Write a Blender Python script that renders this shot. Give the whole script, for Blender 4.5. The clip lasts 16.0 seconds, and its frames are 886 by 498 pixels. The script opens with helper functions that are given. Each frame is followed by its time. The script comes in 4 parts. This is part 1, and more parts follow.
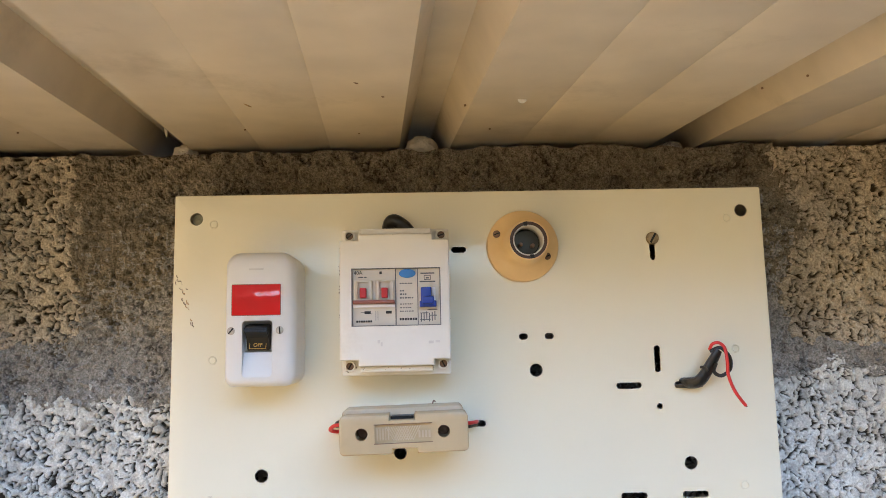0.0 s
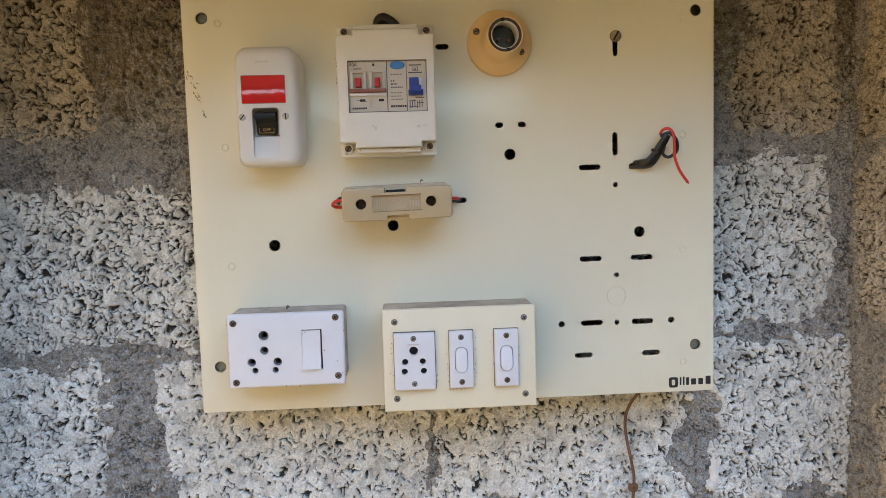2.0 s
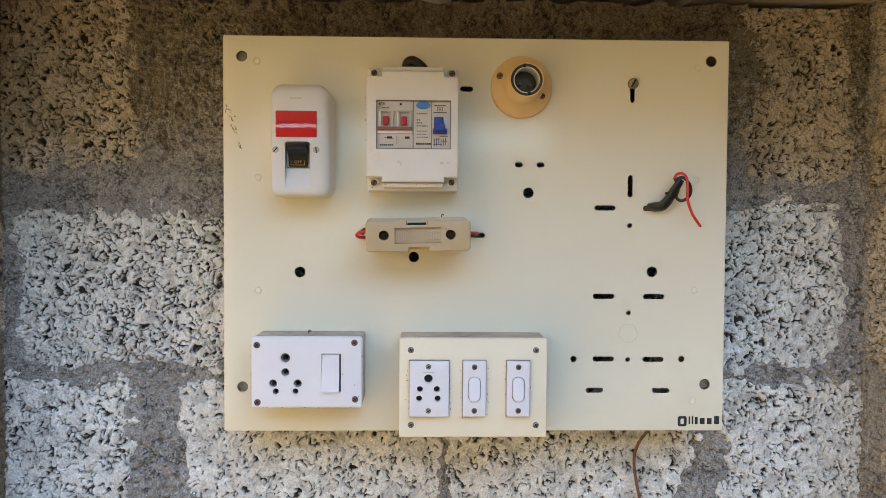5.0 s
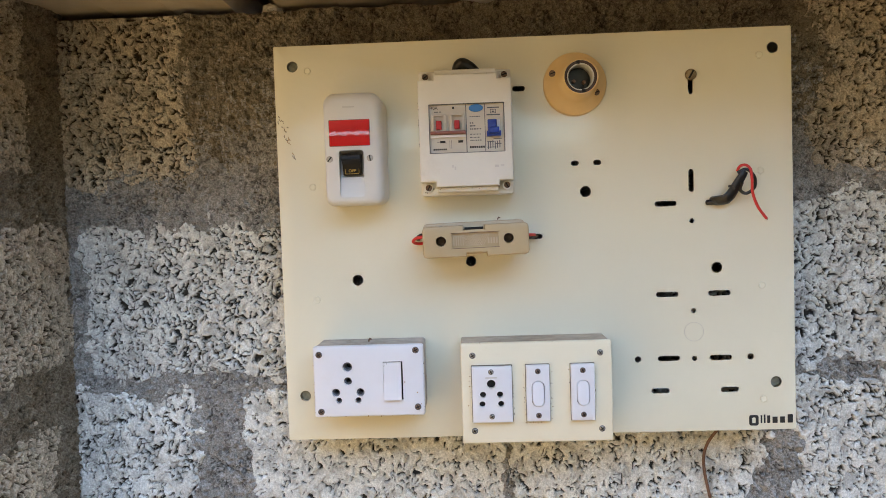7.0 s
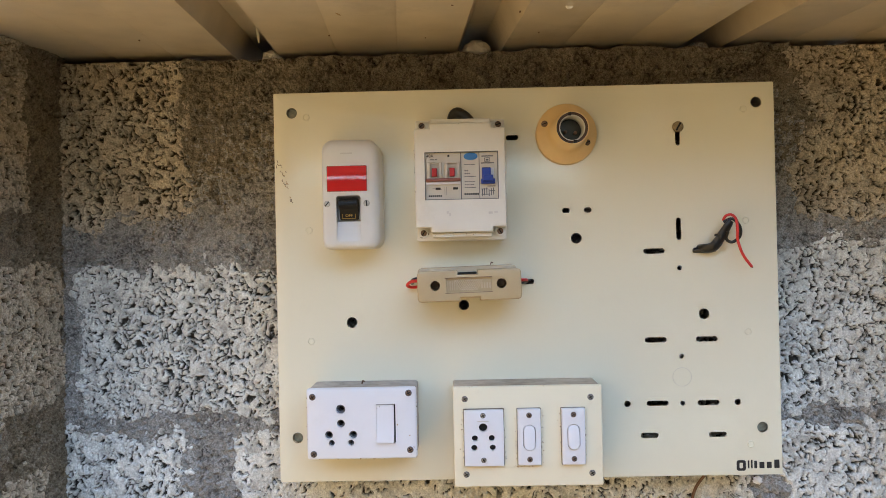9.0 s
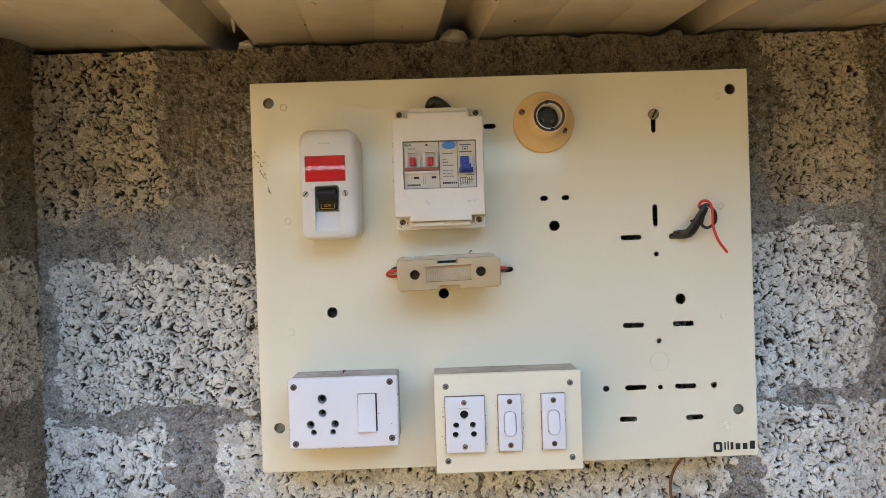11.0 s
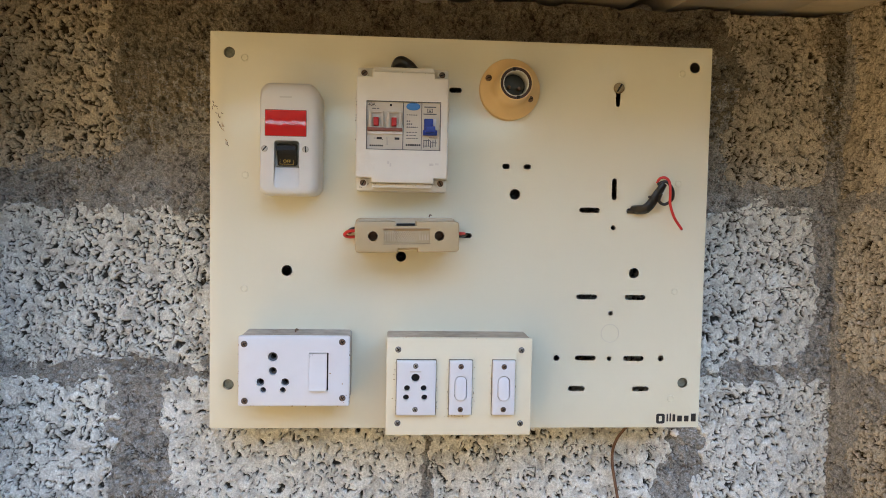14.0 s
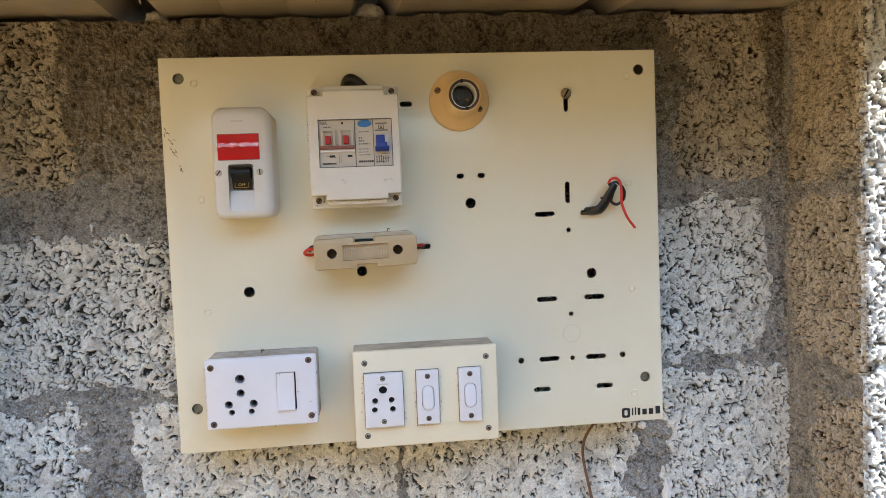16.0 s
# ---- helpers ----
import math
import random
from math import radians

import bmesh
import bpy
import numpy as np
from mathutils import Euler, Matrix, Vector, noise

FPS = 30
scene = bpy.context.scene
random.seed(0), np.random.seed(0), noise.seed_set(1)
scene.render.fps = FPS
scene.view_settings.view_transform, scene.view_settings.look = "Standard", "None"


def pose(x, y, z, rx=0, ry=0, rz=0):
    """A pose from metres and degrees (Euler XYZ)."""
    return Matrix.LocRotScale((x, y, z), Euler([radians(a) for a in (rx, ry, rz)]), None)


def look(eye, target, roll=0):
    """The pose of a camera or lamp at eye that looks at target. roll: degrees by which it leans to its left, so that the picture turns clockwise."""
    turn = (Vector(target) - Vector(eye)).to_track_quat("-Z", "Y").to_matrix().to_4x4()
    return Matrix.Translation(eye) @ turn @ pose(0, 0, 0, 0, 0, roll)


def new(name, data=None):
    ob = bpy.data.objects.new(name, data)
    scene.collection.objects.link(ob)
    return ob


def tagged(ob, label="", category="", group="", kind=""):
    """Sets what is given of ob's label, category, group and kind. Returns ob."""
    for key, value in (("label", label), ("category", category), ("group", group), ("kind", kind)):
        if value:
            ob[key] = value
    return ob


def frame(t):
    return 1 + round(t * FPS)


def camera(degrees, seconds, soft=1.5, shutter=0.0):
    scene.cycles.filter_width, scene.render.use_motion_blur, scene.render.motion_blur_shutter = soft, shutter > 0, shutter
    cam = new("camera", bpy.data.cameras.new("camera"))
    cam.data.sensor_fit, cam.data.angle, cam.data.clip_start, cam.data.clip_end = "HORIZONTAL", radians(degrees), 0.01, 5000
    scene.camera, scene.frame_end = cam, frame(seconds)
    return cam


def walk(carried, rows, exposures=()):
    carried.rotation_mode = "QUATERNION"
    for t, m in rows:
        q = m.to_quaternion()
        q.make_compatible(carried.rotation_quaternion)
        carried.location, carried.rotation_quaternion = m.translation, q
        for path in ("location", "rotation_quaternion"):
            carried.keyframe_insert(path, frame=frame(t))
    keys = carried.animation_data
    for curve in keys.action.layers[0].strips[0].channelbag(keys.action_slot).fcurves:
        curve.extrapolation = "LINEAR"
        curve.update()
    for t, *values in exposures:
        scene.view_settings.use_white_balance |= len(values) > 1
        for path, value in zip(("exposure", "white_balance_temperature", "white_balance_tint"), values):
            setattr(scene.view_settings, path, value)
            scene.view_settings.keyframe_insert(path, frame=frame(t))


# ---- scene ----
cam = camera(62.5, 16.0, soft=0.7)
EXPOSURES = [(0.0, 3.4, 6000, 8), (0.5, 3.3, 6250, 7), (1.0, 3.06, 6450, 6), (1.5, 2.84, 6550, 6), (2.2, 2.85, 6550, 6), (3.2, 2.95, 6600, 6), (13.0, 2.99, 6550, 6), (14.0, 2.93, 6550, 6), (16.0, 2.92, 6550, 6)]
PATH = [
    (0, (-0.041, -0.637, 1.668), (0.008, 1.347, 1.92), -1.2),
    (0.5, (-0.041, -0.714, 1.648), (0.035, 1.278, 1.808), -0.9),
    (1, (-0.042, -0.735, 1.621), (0.04, 1.263, 1.618), -0.8),
    (1.5, (-0.053, -0.725, 1.611), (0.07, 1.267, 1.486), -1.8),
    (2, (-0.056, -0.725, 1.609), (0.053, 1.266, 1.447), -1.7),
    (2.5, (-0.07, -0.748, 1.605), (-0.075, 1.247, 1.46), -0.8),
    (3, (-0.073, -0.758, 1.597), (-0.172, 1.238, 1.518), -0.0),
    (3.5, (-0.056, -0.759, 1.612), (-0.094, 1.24, 1.577), -0.2),
    (3.7, (-0.051, -0.76, 1.605), (-0.043, 1.239, 1.556), 0.2),
    (5.8, (-0.06, -0.735, 1.619), (0.007, 1.263, 1.552), -0.1),
    (6, (-0.062, -0.73, 1.622), (0.009, 1.269, 1.572), -0.6),
    (6.5, (-0.061, -0.736, 1.617), (-0.053, 1.262, 1.541), -1.3),
    (7, (-0.066, -0.746, 1.619), (-0.139, 1.251, 1.537), -1.9),
    (7.5, (-0.06, -0.746, 1.617), (-0.109, 1.253, 1.576), -0.9),
    (8, (-0.069, -0.751, 1.626), (-0.13, 1.248, 1.606), -1.2),
    (8.5, (-0.073, -0.761, 1.621), (-0.118, 1.239, 1.625), -0.1),
    (9, (-0.073, -0.76, 1.628), (-0.106, 1.239, 1.643), -1.2),
    (9.5, (-0.068, -0.758, 1.628), (-0.075, 1.242, 1.643), -1.6),
    (9.7, (-0.069, -0.759, 1.624), (-0.062, 1.241, 1.642), -1.5),
    (12, (-0.075, -0.771, 1.629), (-0.057, 1.228, 1.593), -2.0),
    (12.5, (-0.084, -0.783, 1.628), (-0.164, 1.215, 1.602), -0.1),
    (13, (-0.095, -0.774, 1.62), (-0.1, 1.225, 1.578), 1.2),
    (13.5, (-0.091, -0.758, 1.625), (-0.018, 1.239, 1.53), 1.0),
    (14, (-0.075, -0.759, 1.624), (0.066, 1.233, 1.518), 1.1),
    (14.5, (-0.069, -0.769, 1.631), (0.043, 1.225, 1.515), -0.1),
    (15, (-0.068, -0.769, 1.634), (0.054, 1.224, 1.537), -0.8),
    (15.5, (-0.067, -0.766, 1.638), (0.1, 1.224, 1.532), -1.2),
    (16, (-0.06, -0.771, 1.636), (0.15, 1.215, 1.529), -2.3),
]
walk(cam, [(t, look(eye, target, roll)) for t, eye, target, roll in PATH], exposures=EXPOSURES)

# ---- light ----
SUN_EL, SUN_AZ = 52.0, 12.0      # height, and angle in front of the wall's plane (from +x towards -y)
world = bpy.data.worlds.new("world")
scene.world = world
world.use_nodes = True
wn = world.node_tree.nodes
sky = wn.new("ShaderNodeTexSky")
sky.sky_type, sky.sun_disc = "NISHITA", False
sky.sun_elevation, sky.sun_rotation = radians(SUN_EL), radians(90 + SUN_AZ)
sky.dust_density = 1.0
world.node_tree.links.new(sky.outputs[0], wn["Background"].inputs[0])
wn["Background"].inputs[1].default_value = 0.15
sun = new("sun", bpy.data.lights.new("sun", "SUN"))
sun.data.energy, sun.data.angle, sun.data.color = 3.2, radians(0.5), (1.0, 0.96, 0.88)
sun_way = Vector((math.cos(radians(SUN_EL)) * math.cos(radians(SUN_AZ)), -math.cos(radians(SUN_EL)) * math.sin(radians(SUN_AZ)), math.sin(radians(SUN_EL))))
sun.matrix_world = look(sun_way * 20, (0, 0, 0))


# ---- materials ----
def mat(name, col, rough=0.5, metal=0.0, var=0.06, scale=60.0, bump=0.0, bump_scale=300.0, bump_depth=0.002, dirt=0.0, dirt_col=(0.2, 0.15, 0.1), dirt_scale=25.0, coat=0.0, spec=0.5, rand=0.0):
    """A surface with broad and fine variation of its colour, fine relief and scattered dirt."""
    m = bpy.data.materials.new(name)
    m.use_nodes = True
    nt = m.node_tree
    n, l = nt.nodes, nt.links
    b = n["Principled BSDF"]
    b.inputs["Roughness"].default_value, b.inputs["Metallic"].default_value = rough, metal
    b.inputs["Coat Weight"].default_value, b.inputs["Specular IOR Level"].default_value = coat, spec
    tc = n.new("ShaderNodeTexCoord")
    broad, fine = n.new("ShaderNodeTexNoise"), n.new("ShaderNodeTexNoise")
    broad.inputs["Scale"].default_value, fine.inputs["Scale"].default_value = scale * 0.2, scale
    broad.inputs["Detail"].default_value, fine.inputs["Detail"].default_value = 4, 6
    for t in (broad, fine):
        l.new(tc.outputs["Object"], t.inputs["Vector"])
    add = n.new("ShaderNodeMath"); add.operation = "ADD"
    l.new(broad.outputs[0], add.inputs[0]); l.new(fine.outputs[0], add.inputs[1])
    ramp = n.new("ShaderNodeMapRange")
    ramp.inputs["From Min"].default_value, ramp.inputs["From Max"].default_value = 0.6, 1.4
    ramp.inputs["To Min"].default_value, ramp.inputs["To Max"].default_value = 1 - var * 2, 1 + var * 2
    l.new(add.outputs[0], ramp.inputs["Value"])
    mul = n.new("ShaderNodeVectorMath"); mul.operation = "SCALE"
    mul.inputs[0].default_value = col
    l.new(ramp.outputs[0], mul.inputs["Scale"])
    out = mul.outputs[0]
    if rand:
        oi = n.new("ShaderNodeObjectInfo")
        r2 = n.new("ShaderNodeMapRange")
        r2.inputs["To Min"].default_value, r2.inputs["To Max"].default_value = 1 - rand, 1 + rand
        l.new(oi.outputs["Random"], r2.inputs["Value"])
        m2 = n.new("ShaderNodeVectorMath"); m2.operation = "SCALE"
        l.new(out, m2.inputs[0]); l.new(r2.outputs[0], m2.inputs["Scale"])
        out = m2.outputs[0]
    if dirt:
        dn = n.new("ShaderNodeTexNoise")
        dn.inputs["Scale"].default_value, dn.inputs["Detail"].default_value, dn.inputs["Roughness"].default_value = dirt_scale, 8, 0.7
        l.new(tc.outputs["Object"], dn.inputs["Vector"])
        dr = n.new("ShaderNodeMapRange")
        dr.inputs["From Min"].default_value, dr.inputs["From Max"].default_value = 0.56, 0.72
        dr.inputs["To Max"].default_value = dirt
        l.new(dn.outputs[0], dr.inputs["Value"])
        mx = n.new("ShaderNodeMix"); mx.data_type = "RGBA"
        l.new(dr.outputs[0], mx.inputs["Factor"]); l.new(out, mx.inputs["A"])
        mx.inputs["B"].default_value = (*dirt_col, 1)
        out = mx.outputs["Result"]
    l.new(out, b.inputs["Base Color"])
    if bump:
        bn = n.new("ShaderNodeTexNoise")
        bn.inputs["Scale"].default_value, bn.inputs["Detail"].default_value = bump_scale, 5
        l.new(tc.outputs["Object"], bn.inputs["Vector"])
        bp = n.new("ShaderNodeBump")
        bp.inputs["Strength"].default_value, bp.inputs["Distance"].default_value = bump, bump_depth
        l.new(bn.outputs[0], bp.inputs["Height"]); l.new(bp.outputs[0], b.inputs["Normal"])
    return m


def stone_mat(name, paste, hollow_shade, shade_amount, grain, stain=(0.34, 0.3, 0.24), depth=0.003):
    """Cement paste; a mesh attribute darkens its crevices and pits, shade put into colour."""
    m = mat(name, paste, 0.95, var=0.13, scale=130, bump=1.0, bump_scale=420, bump_depth=depth, dirt=0.45, dirt_col=stain, dirt_scale=14, spec=0.05, rand=0.04)
    n, l = m.node_tree.nodes, m.node_tree.links
    b = n["Principled BSDF"]
    was = b.inputs["Base Color"].links[0].from_socket
    # sand grains and dark specks
    tc = n.new("ShaderNodeTexCoord")
    gr = n.new("ShaderNodeTexNoise")
    gr.inputs["Scale"].default_value, gr.inputs["Detail"].default_value, gr.inputs["Roughness"].default_value = 520, 4, 0.75
    l.new(tc.outputs["Object"], gr.inputs["Vector"])
    g2 = n.new("ShaderNodeMapRange")
    g2.inputs["From Min"].default_value, g2.inputs["From Max"].default_value = 0.34, 0.62
    g2.inputs["To Min"].default_value, g2.inputs["To Max"].default_value = grain, 1.12
    l.new(gr.outputs[0], g2.inputs["Value"])
    g3 = n.new("ShaderNodeVectorMath"); g3.operation = "SCALE"
    l.new(was, g3.inputs[0]); l.new(g2.outputs[0], g3.inputs["Scale"])
    was = g3.outputs[0]
    at = n.new("ShaderNodeAttribute"); at.attribute_name = "hollow_shade"
    k = n.new("ShaderNodeMath"); k.operation = "MULTIPLY"; k.inputs[1].default_value = shade_amount
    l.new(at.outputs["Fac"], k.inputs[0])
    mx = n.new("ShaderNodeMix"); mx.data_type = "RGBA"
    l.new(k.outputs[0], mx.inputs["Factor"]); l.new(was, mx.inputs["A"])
    mx.inputs["B"].default_value = (*hollow_shade, 1)
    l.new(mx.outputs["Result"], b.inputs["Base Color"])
    return m


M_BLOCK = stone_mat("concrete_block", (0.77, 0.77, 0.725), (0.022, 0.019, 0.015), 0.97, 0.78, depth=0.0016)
M_MORTAR = stone_mat("cement_mortar", (0.475, 0.46, 0.43), (0.05, 0.043, 0.035), 0.9, 0.5, (0.3, 0.27, 0.22), 0.004)
# brown mortar whose tone also carries the warm shade under the roof
M_MORTARSHADE = stone_mat("warm_shade_mortar", (0.37, 0.325, 0.25), (0.03, 0.022, 0.014), 0.85, 0.42, (0.21, 0.155, 0.085), 0.005)
# stained block tones that also hold the shade of upper course and returns
M_BLOCKSOILSHADE = stone_mat("soiled_shaded_block", (0.62, 0.55, 0.43), (0.026, 0.019, 0.012), 0.95, 0.62, (0.24, 0.165, 0.085), 0.002)
M_BLOCKTAN = stone_mat("tan_stained_shaded_block", (0.64, 0.57, 0.45), (0.03, 0.021, 0.013), 0.95, 0.62, (0.28, 0.2, 0.11), 0.002)
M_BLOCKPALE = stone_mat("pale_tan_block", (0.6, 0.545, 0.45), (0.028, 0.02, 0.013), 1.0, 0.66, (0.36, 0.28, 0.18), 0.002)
M_EARTH = mat("dry_earth", (0.188, 0.128, 0.055), 0.95, var=0.2, scale=2, bump=0.6, bump_scale=30)
M_SHEET = mat("cream_sheet", (0.62, 0.54, 0.415), 0.38, var=0.08, scale=22, bump=0.05, bump_scale=60, dirt=0.4, dirt_col=(0.3, 0.24, 0.15), dirt_scale=9)
M_BOARD = mat("cream_enamel", (0.8, 0.765, 0.595), 0.2, var=0.012, scale=12, bump=0.04, bump_scale=170, dirt=0.08, dirt_col=(0.55, 0.45, 0.28), dirt_scale=7, coat=0.42)
bn = M_BOARD.node_tree.nodes["Principled BSDF"]
M_BOARD.node_tree.links.new(bn.inputs["Normal"].links[0].from_socket, bn.inputs["Coat Normal"])
M_WHITE = mat("white_plastic", (0.68, 0.67, 0.63), 0.32, var=0.02, scale=40, dirt=0.1, dirt_col=(0.5, 0.42, 0.32), dirt_scale=30)
M_OLDWHITE = mat("aged_white_plastic", (0.74, 0.725, 0.66), 0.4, var=0.025, scale=40, dirt=0.16, dirt_col=(0.45, 0.37, 0.27), dirt_scale=35)
M_BLUEWHITE = mat("cool_white_plastic", (0.735, 0.74, 0.77), 0.28, var=0.015, scale=40, dirt=0.07, dirt_col=(0.5, 0.42, 0.35), dirt_scale=45)
M_CREAM = mat("cream_plastic", (0.8, 0.735, 0.55), 0.35, var=0.02, scale=30, dirt=0.14, dirt_col=(0.5, 0.36, 0.2), dirt_scale=40)
M_GRIME = mat("grimy_plastic", (0.42, 0.38, 0.33), 0.7, var=0.2, scale=90, dirt=0.7, dirt_col=(0.16, 0.12, 0.09), dirt_scale=60)
M_TANSIDE = mat("worn_wood_edge", (0.45, 0.38, 0.29), 0.75, var=0.2, scale=70, dirt=0.5, dirt_col=(0.22, 0.17, 0.13), dirt_scale=40)
M_TAN = mat("beige_bakelite", (0.47, 0.37, 0.22), 0.25, var=0.04, scale=40, dirt=0.12, dirt_col=(0.3, 0.22, 0.14), dirt_scale=50)
M_IVORY = mat("yellowed_ivory_plastic", (0.8, 0.57, 0.28), 0.35, var=0.04, scale=50, dirt=0.16, dirt_col=(0.5, 0.3, 0.12), dirt_scale=30)
M_RED = mat("red_lens", (0.97, 0.012, 0.02), 0.35, var=0.02, scale=20, coat=1.0, spec=0.1)
M_RED.node_tree.nodes["Principled BSDF"].inputs["Coat IOR"].default_value = 1.85
M_REDTOG = mat("red_toggle", (0.42, 0.02, 0.025), 0.6, var=0.03)
M_REDWIRE = mat("red_insulation", (0.62, 0.03, 0.03), 0.35, var=0.08, scale=200)
M_BLACK = mat("black_plastic", (0.012, 0.012, 0.012), 0.4, var=0.1, spec=0.25)
M_TAPE = mat("black_tape", (0.012, 0.012, 0.012), 0.3, var=0.2, scale=150, bump=0.5, bump_scale=250)
M_BLUE = mat("blue_plastic", (0.015, 0.045, 0.33), 0.35, var=0.04)
M_BLUEMARK = mat("blue_print", (0.05, 0.22, 0.6), 0.5, var=0.03)
M_INK = mat("dark_print", (0.02, 0.02, 0.02), 0.6, var=0.1)
M_PALE = mat("worn_pale_print", (0.62, 0.6, 0.56), 0.6, var=0.1)
M_GOLD = mat("gold_print", (0.55, 0.36, 0.06), 0.45, var=0.08)
M_BROWNSTRIP = mat("red_brown_strip", (0.26, 0.1, 0.08), 0.5, var=0.06)
M_SCREW = mat("dull_steel", (0.42, 0.39, 0.34), 0.4, 0.9, var=0.18, scale=250, dirt=0.6, dirt_col=(0.2, 0.12, 0.07), dirt_scale=200)
M_PLUG = mat("tarnished_head", (0.24, 0.24, 0.18), 0.6, 0.3, var=0.25, scale=300, dirt=0.5, dirt_col=(0.08, 0.07, 0.05), dirt_scale=150)
M_AGED = mat("aged_brass_screw", (0.3, 0.23, 0.13), 0.5, 0.7, var=0.25, scale=300, dirt=0.6, dirt_col=(0.1, 0.07, 0.04), dirt_scale=200)
M_RUST = mat("rusted_steel", (0.2, 0.13, 0.09), 0.7, 0.4, var=0.25, scale=300)
M_DARKBROWN = mat("brown_bakelite", (0.05, 0.022, 0.013), 0.4, var=0.1)
M_HOLDER = mat("dark_holder_floor", (0.035, 0.04, 0.036), 0.35, var=0.15, scale=100)
M_COPPER = mat("brown_wire", (0.16, 0.085, 0.05), 0.6, var=0.2, scale=200)
M_SUNSPOT = mat("sunlit_spot", (0.82, 0.81, 0.78), 0.85, var=0.05, bump=0.6, bump_scale=400)
M_GROOVE = mat("dark_groove", (0.12, 0.12, 0.13), 0.7, var=0.1)
M_MARK = mat("scuffed_enamel", (0.62, 0.58, 0.47), 0.35, var=0.05, scale=300)
# for grime flecks, and for the shadow lines drawn round the switch plates
M_FLECK = mat("dark_grime_and_shadow", (0.13, 0.1, 0.075), 0.8, var=0.25, scale=300)
# white plastic toned down: the window recess's shade is put into the colour
M_INNER = mat("recess_shaded_white", (0.62, 0.575, 0.49), 0.4, var=0.04, scale=60, dirt=0.2, dirt_col=(0.4, 0.33, 0.24), dirt_scale=60)
M_RELIEF = mat("raised_beige", (0.53, 0.43, 0.29), 0.25, var=0.05)
M_MUD = mat("brown_stain", (0.4, 0.27, 0.13), 0.6, var=0.2, scale=300)
M_NEST = mat("pale_nest_lump", (0.7, 0.67, 0.6), 0.9, var=0.1, scale=120, bump=0.6, bump_scale=400)


# ---- helpers of this scene ----
def origin_of(ob):
    while ob.parent:
        ob = ob.parent
    return ob.location


def thing(name, at, label, category, group=""):
    ob = new(name)
    ob.location = at
    ob.empty_display_size = 0.02
    return tagged(ob, label, category, group)


def part(name, bm, material, parent, label="", smooth=True):
    """Links a bmesh, given in world places, as one mesh under a thing or a part."""
    if parent is not None:
        bmesh.ops.translate(bm, verts=bm.verts, vec=-origin_of(parent))
    me = bpy.data.meshes.new(name)
    bm.to_mesh(me)
    bm.free()
    if smooth:
        me.shade_smooth()
        me.set_sharp_from_angle(angle=radians(35))
    me.materials.append(material)
    ob = new(name, me)
    ob.parent = parent
    return tagged(ob, label)


def P3(x, z, d):
    """A place by width, height and how far it stands off the board towards the room."""
    return Vector((x, -d, z))


def rrect(x0, x1, z0, z1, r, inset=0.0, n=6):
    """The outline of a rectangle with round corners."""
    x0, x1, z0, z1, r = x0 + inset, x1 - inset, z0 + inset, z1 - inset, max(r - inset, 0.00005)
    pts = []
    for cx, cz, a0 in ((x1 - r, z1 - r, 0), (x0 + r, z1 - r, 90), (x0 + r, z0 + r, 180), (x1 - r, z0 + r, 270)):
        for i in range(n + 1):
            a = radians(a0 + 90 * i / n)
            pts.append((cx + r * math.cos(a), cz + r * math.sin(a)))
    return pts


def circle(x, z, r, n=24):
    return [(x + r * math.cos(2 * math.pi * i / n), z + r * math.sin(2 * math.pi * i / n)) for i in range(n)]


def slot(x0, x1, z, h, n=6):
    return rrect(x0, x1, z - h / 2, z + h / 2, h / 2 - 0.00001, 0, n)


def ring(bm, pts, d):
    return [bm.verts.new(P3(x, z, d)) for x, z in pts]


def band(bm, a, b):
    n = len(a)
    for i in range(n):
        bm.faces.new((a[i], a[(i + 1) % n], b[(i + 1) % n], b[i]))


def cap(bm, loops):
    edges = []
    for lp in loops:
        for i in range(len(lp)):
            e = bm.edges.get((lp[i], lp[(i + 1) % len(lp)])) or bm.edges.new((lp[i], lp[(i + 1) % len(lp)]))
            edges.append(e)
    bmesh.ops.triangle_fill(bm, use_beauty=True, use_dissolve=False, edges=edges)


def slab(outline, d0, d1, round_=0.0, holes=(), bm=None, steps=3, back=True):
    """A solid between two depths. outline: a function of the inset; round_: the radius of its front edge; holes go through."""
    bm = bm or bmesh.new()
    rings = []
    if round_:
        for i in range(steps + 1):
            a = math.pi / 2 * i / steps
            rings.append(ring(bm, outline(round_ * (1 - math.sin(a))), d1 - round_ * (1 - math.cos(a))))
    else:
        rings.append(ring(bm, outline(0.0), d1))
    rings.append(ring(bm, outline(0.0), d0))
    for a, b in zip(rings, rings[1:]):
        band(bm, a, b)
    fh, bh = [ring(bm, h, d1) for h in holes], [ring(bm, h, d0) for h in holes]
    for a, b in zip(fh, bh):
        band(bm, a, b)
    cap(bm, [rings[0], *fh])
    if back:
        cap(bm, [rings[-1], *bh])
    bmesh.ops.recalc_face_normals(bm, faces=bm.faces)
    return bm


def rslab(x0, x1, z0, z1, r, d0, d1, round_=0.0, holes=(), bm=None, steps=3):
    return slab(lambda i: rrect(x0, x1, z0, z1, r, i), d0, d1, round_, holes, bm, steps)


def disc(x, z, r, d0, d1, round_=0.0, holes=(), n=24, bm=None):
    return slab(lambda i: circle(x, z, r - i, n), d0, d1, round_, holes, bm)


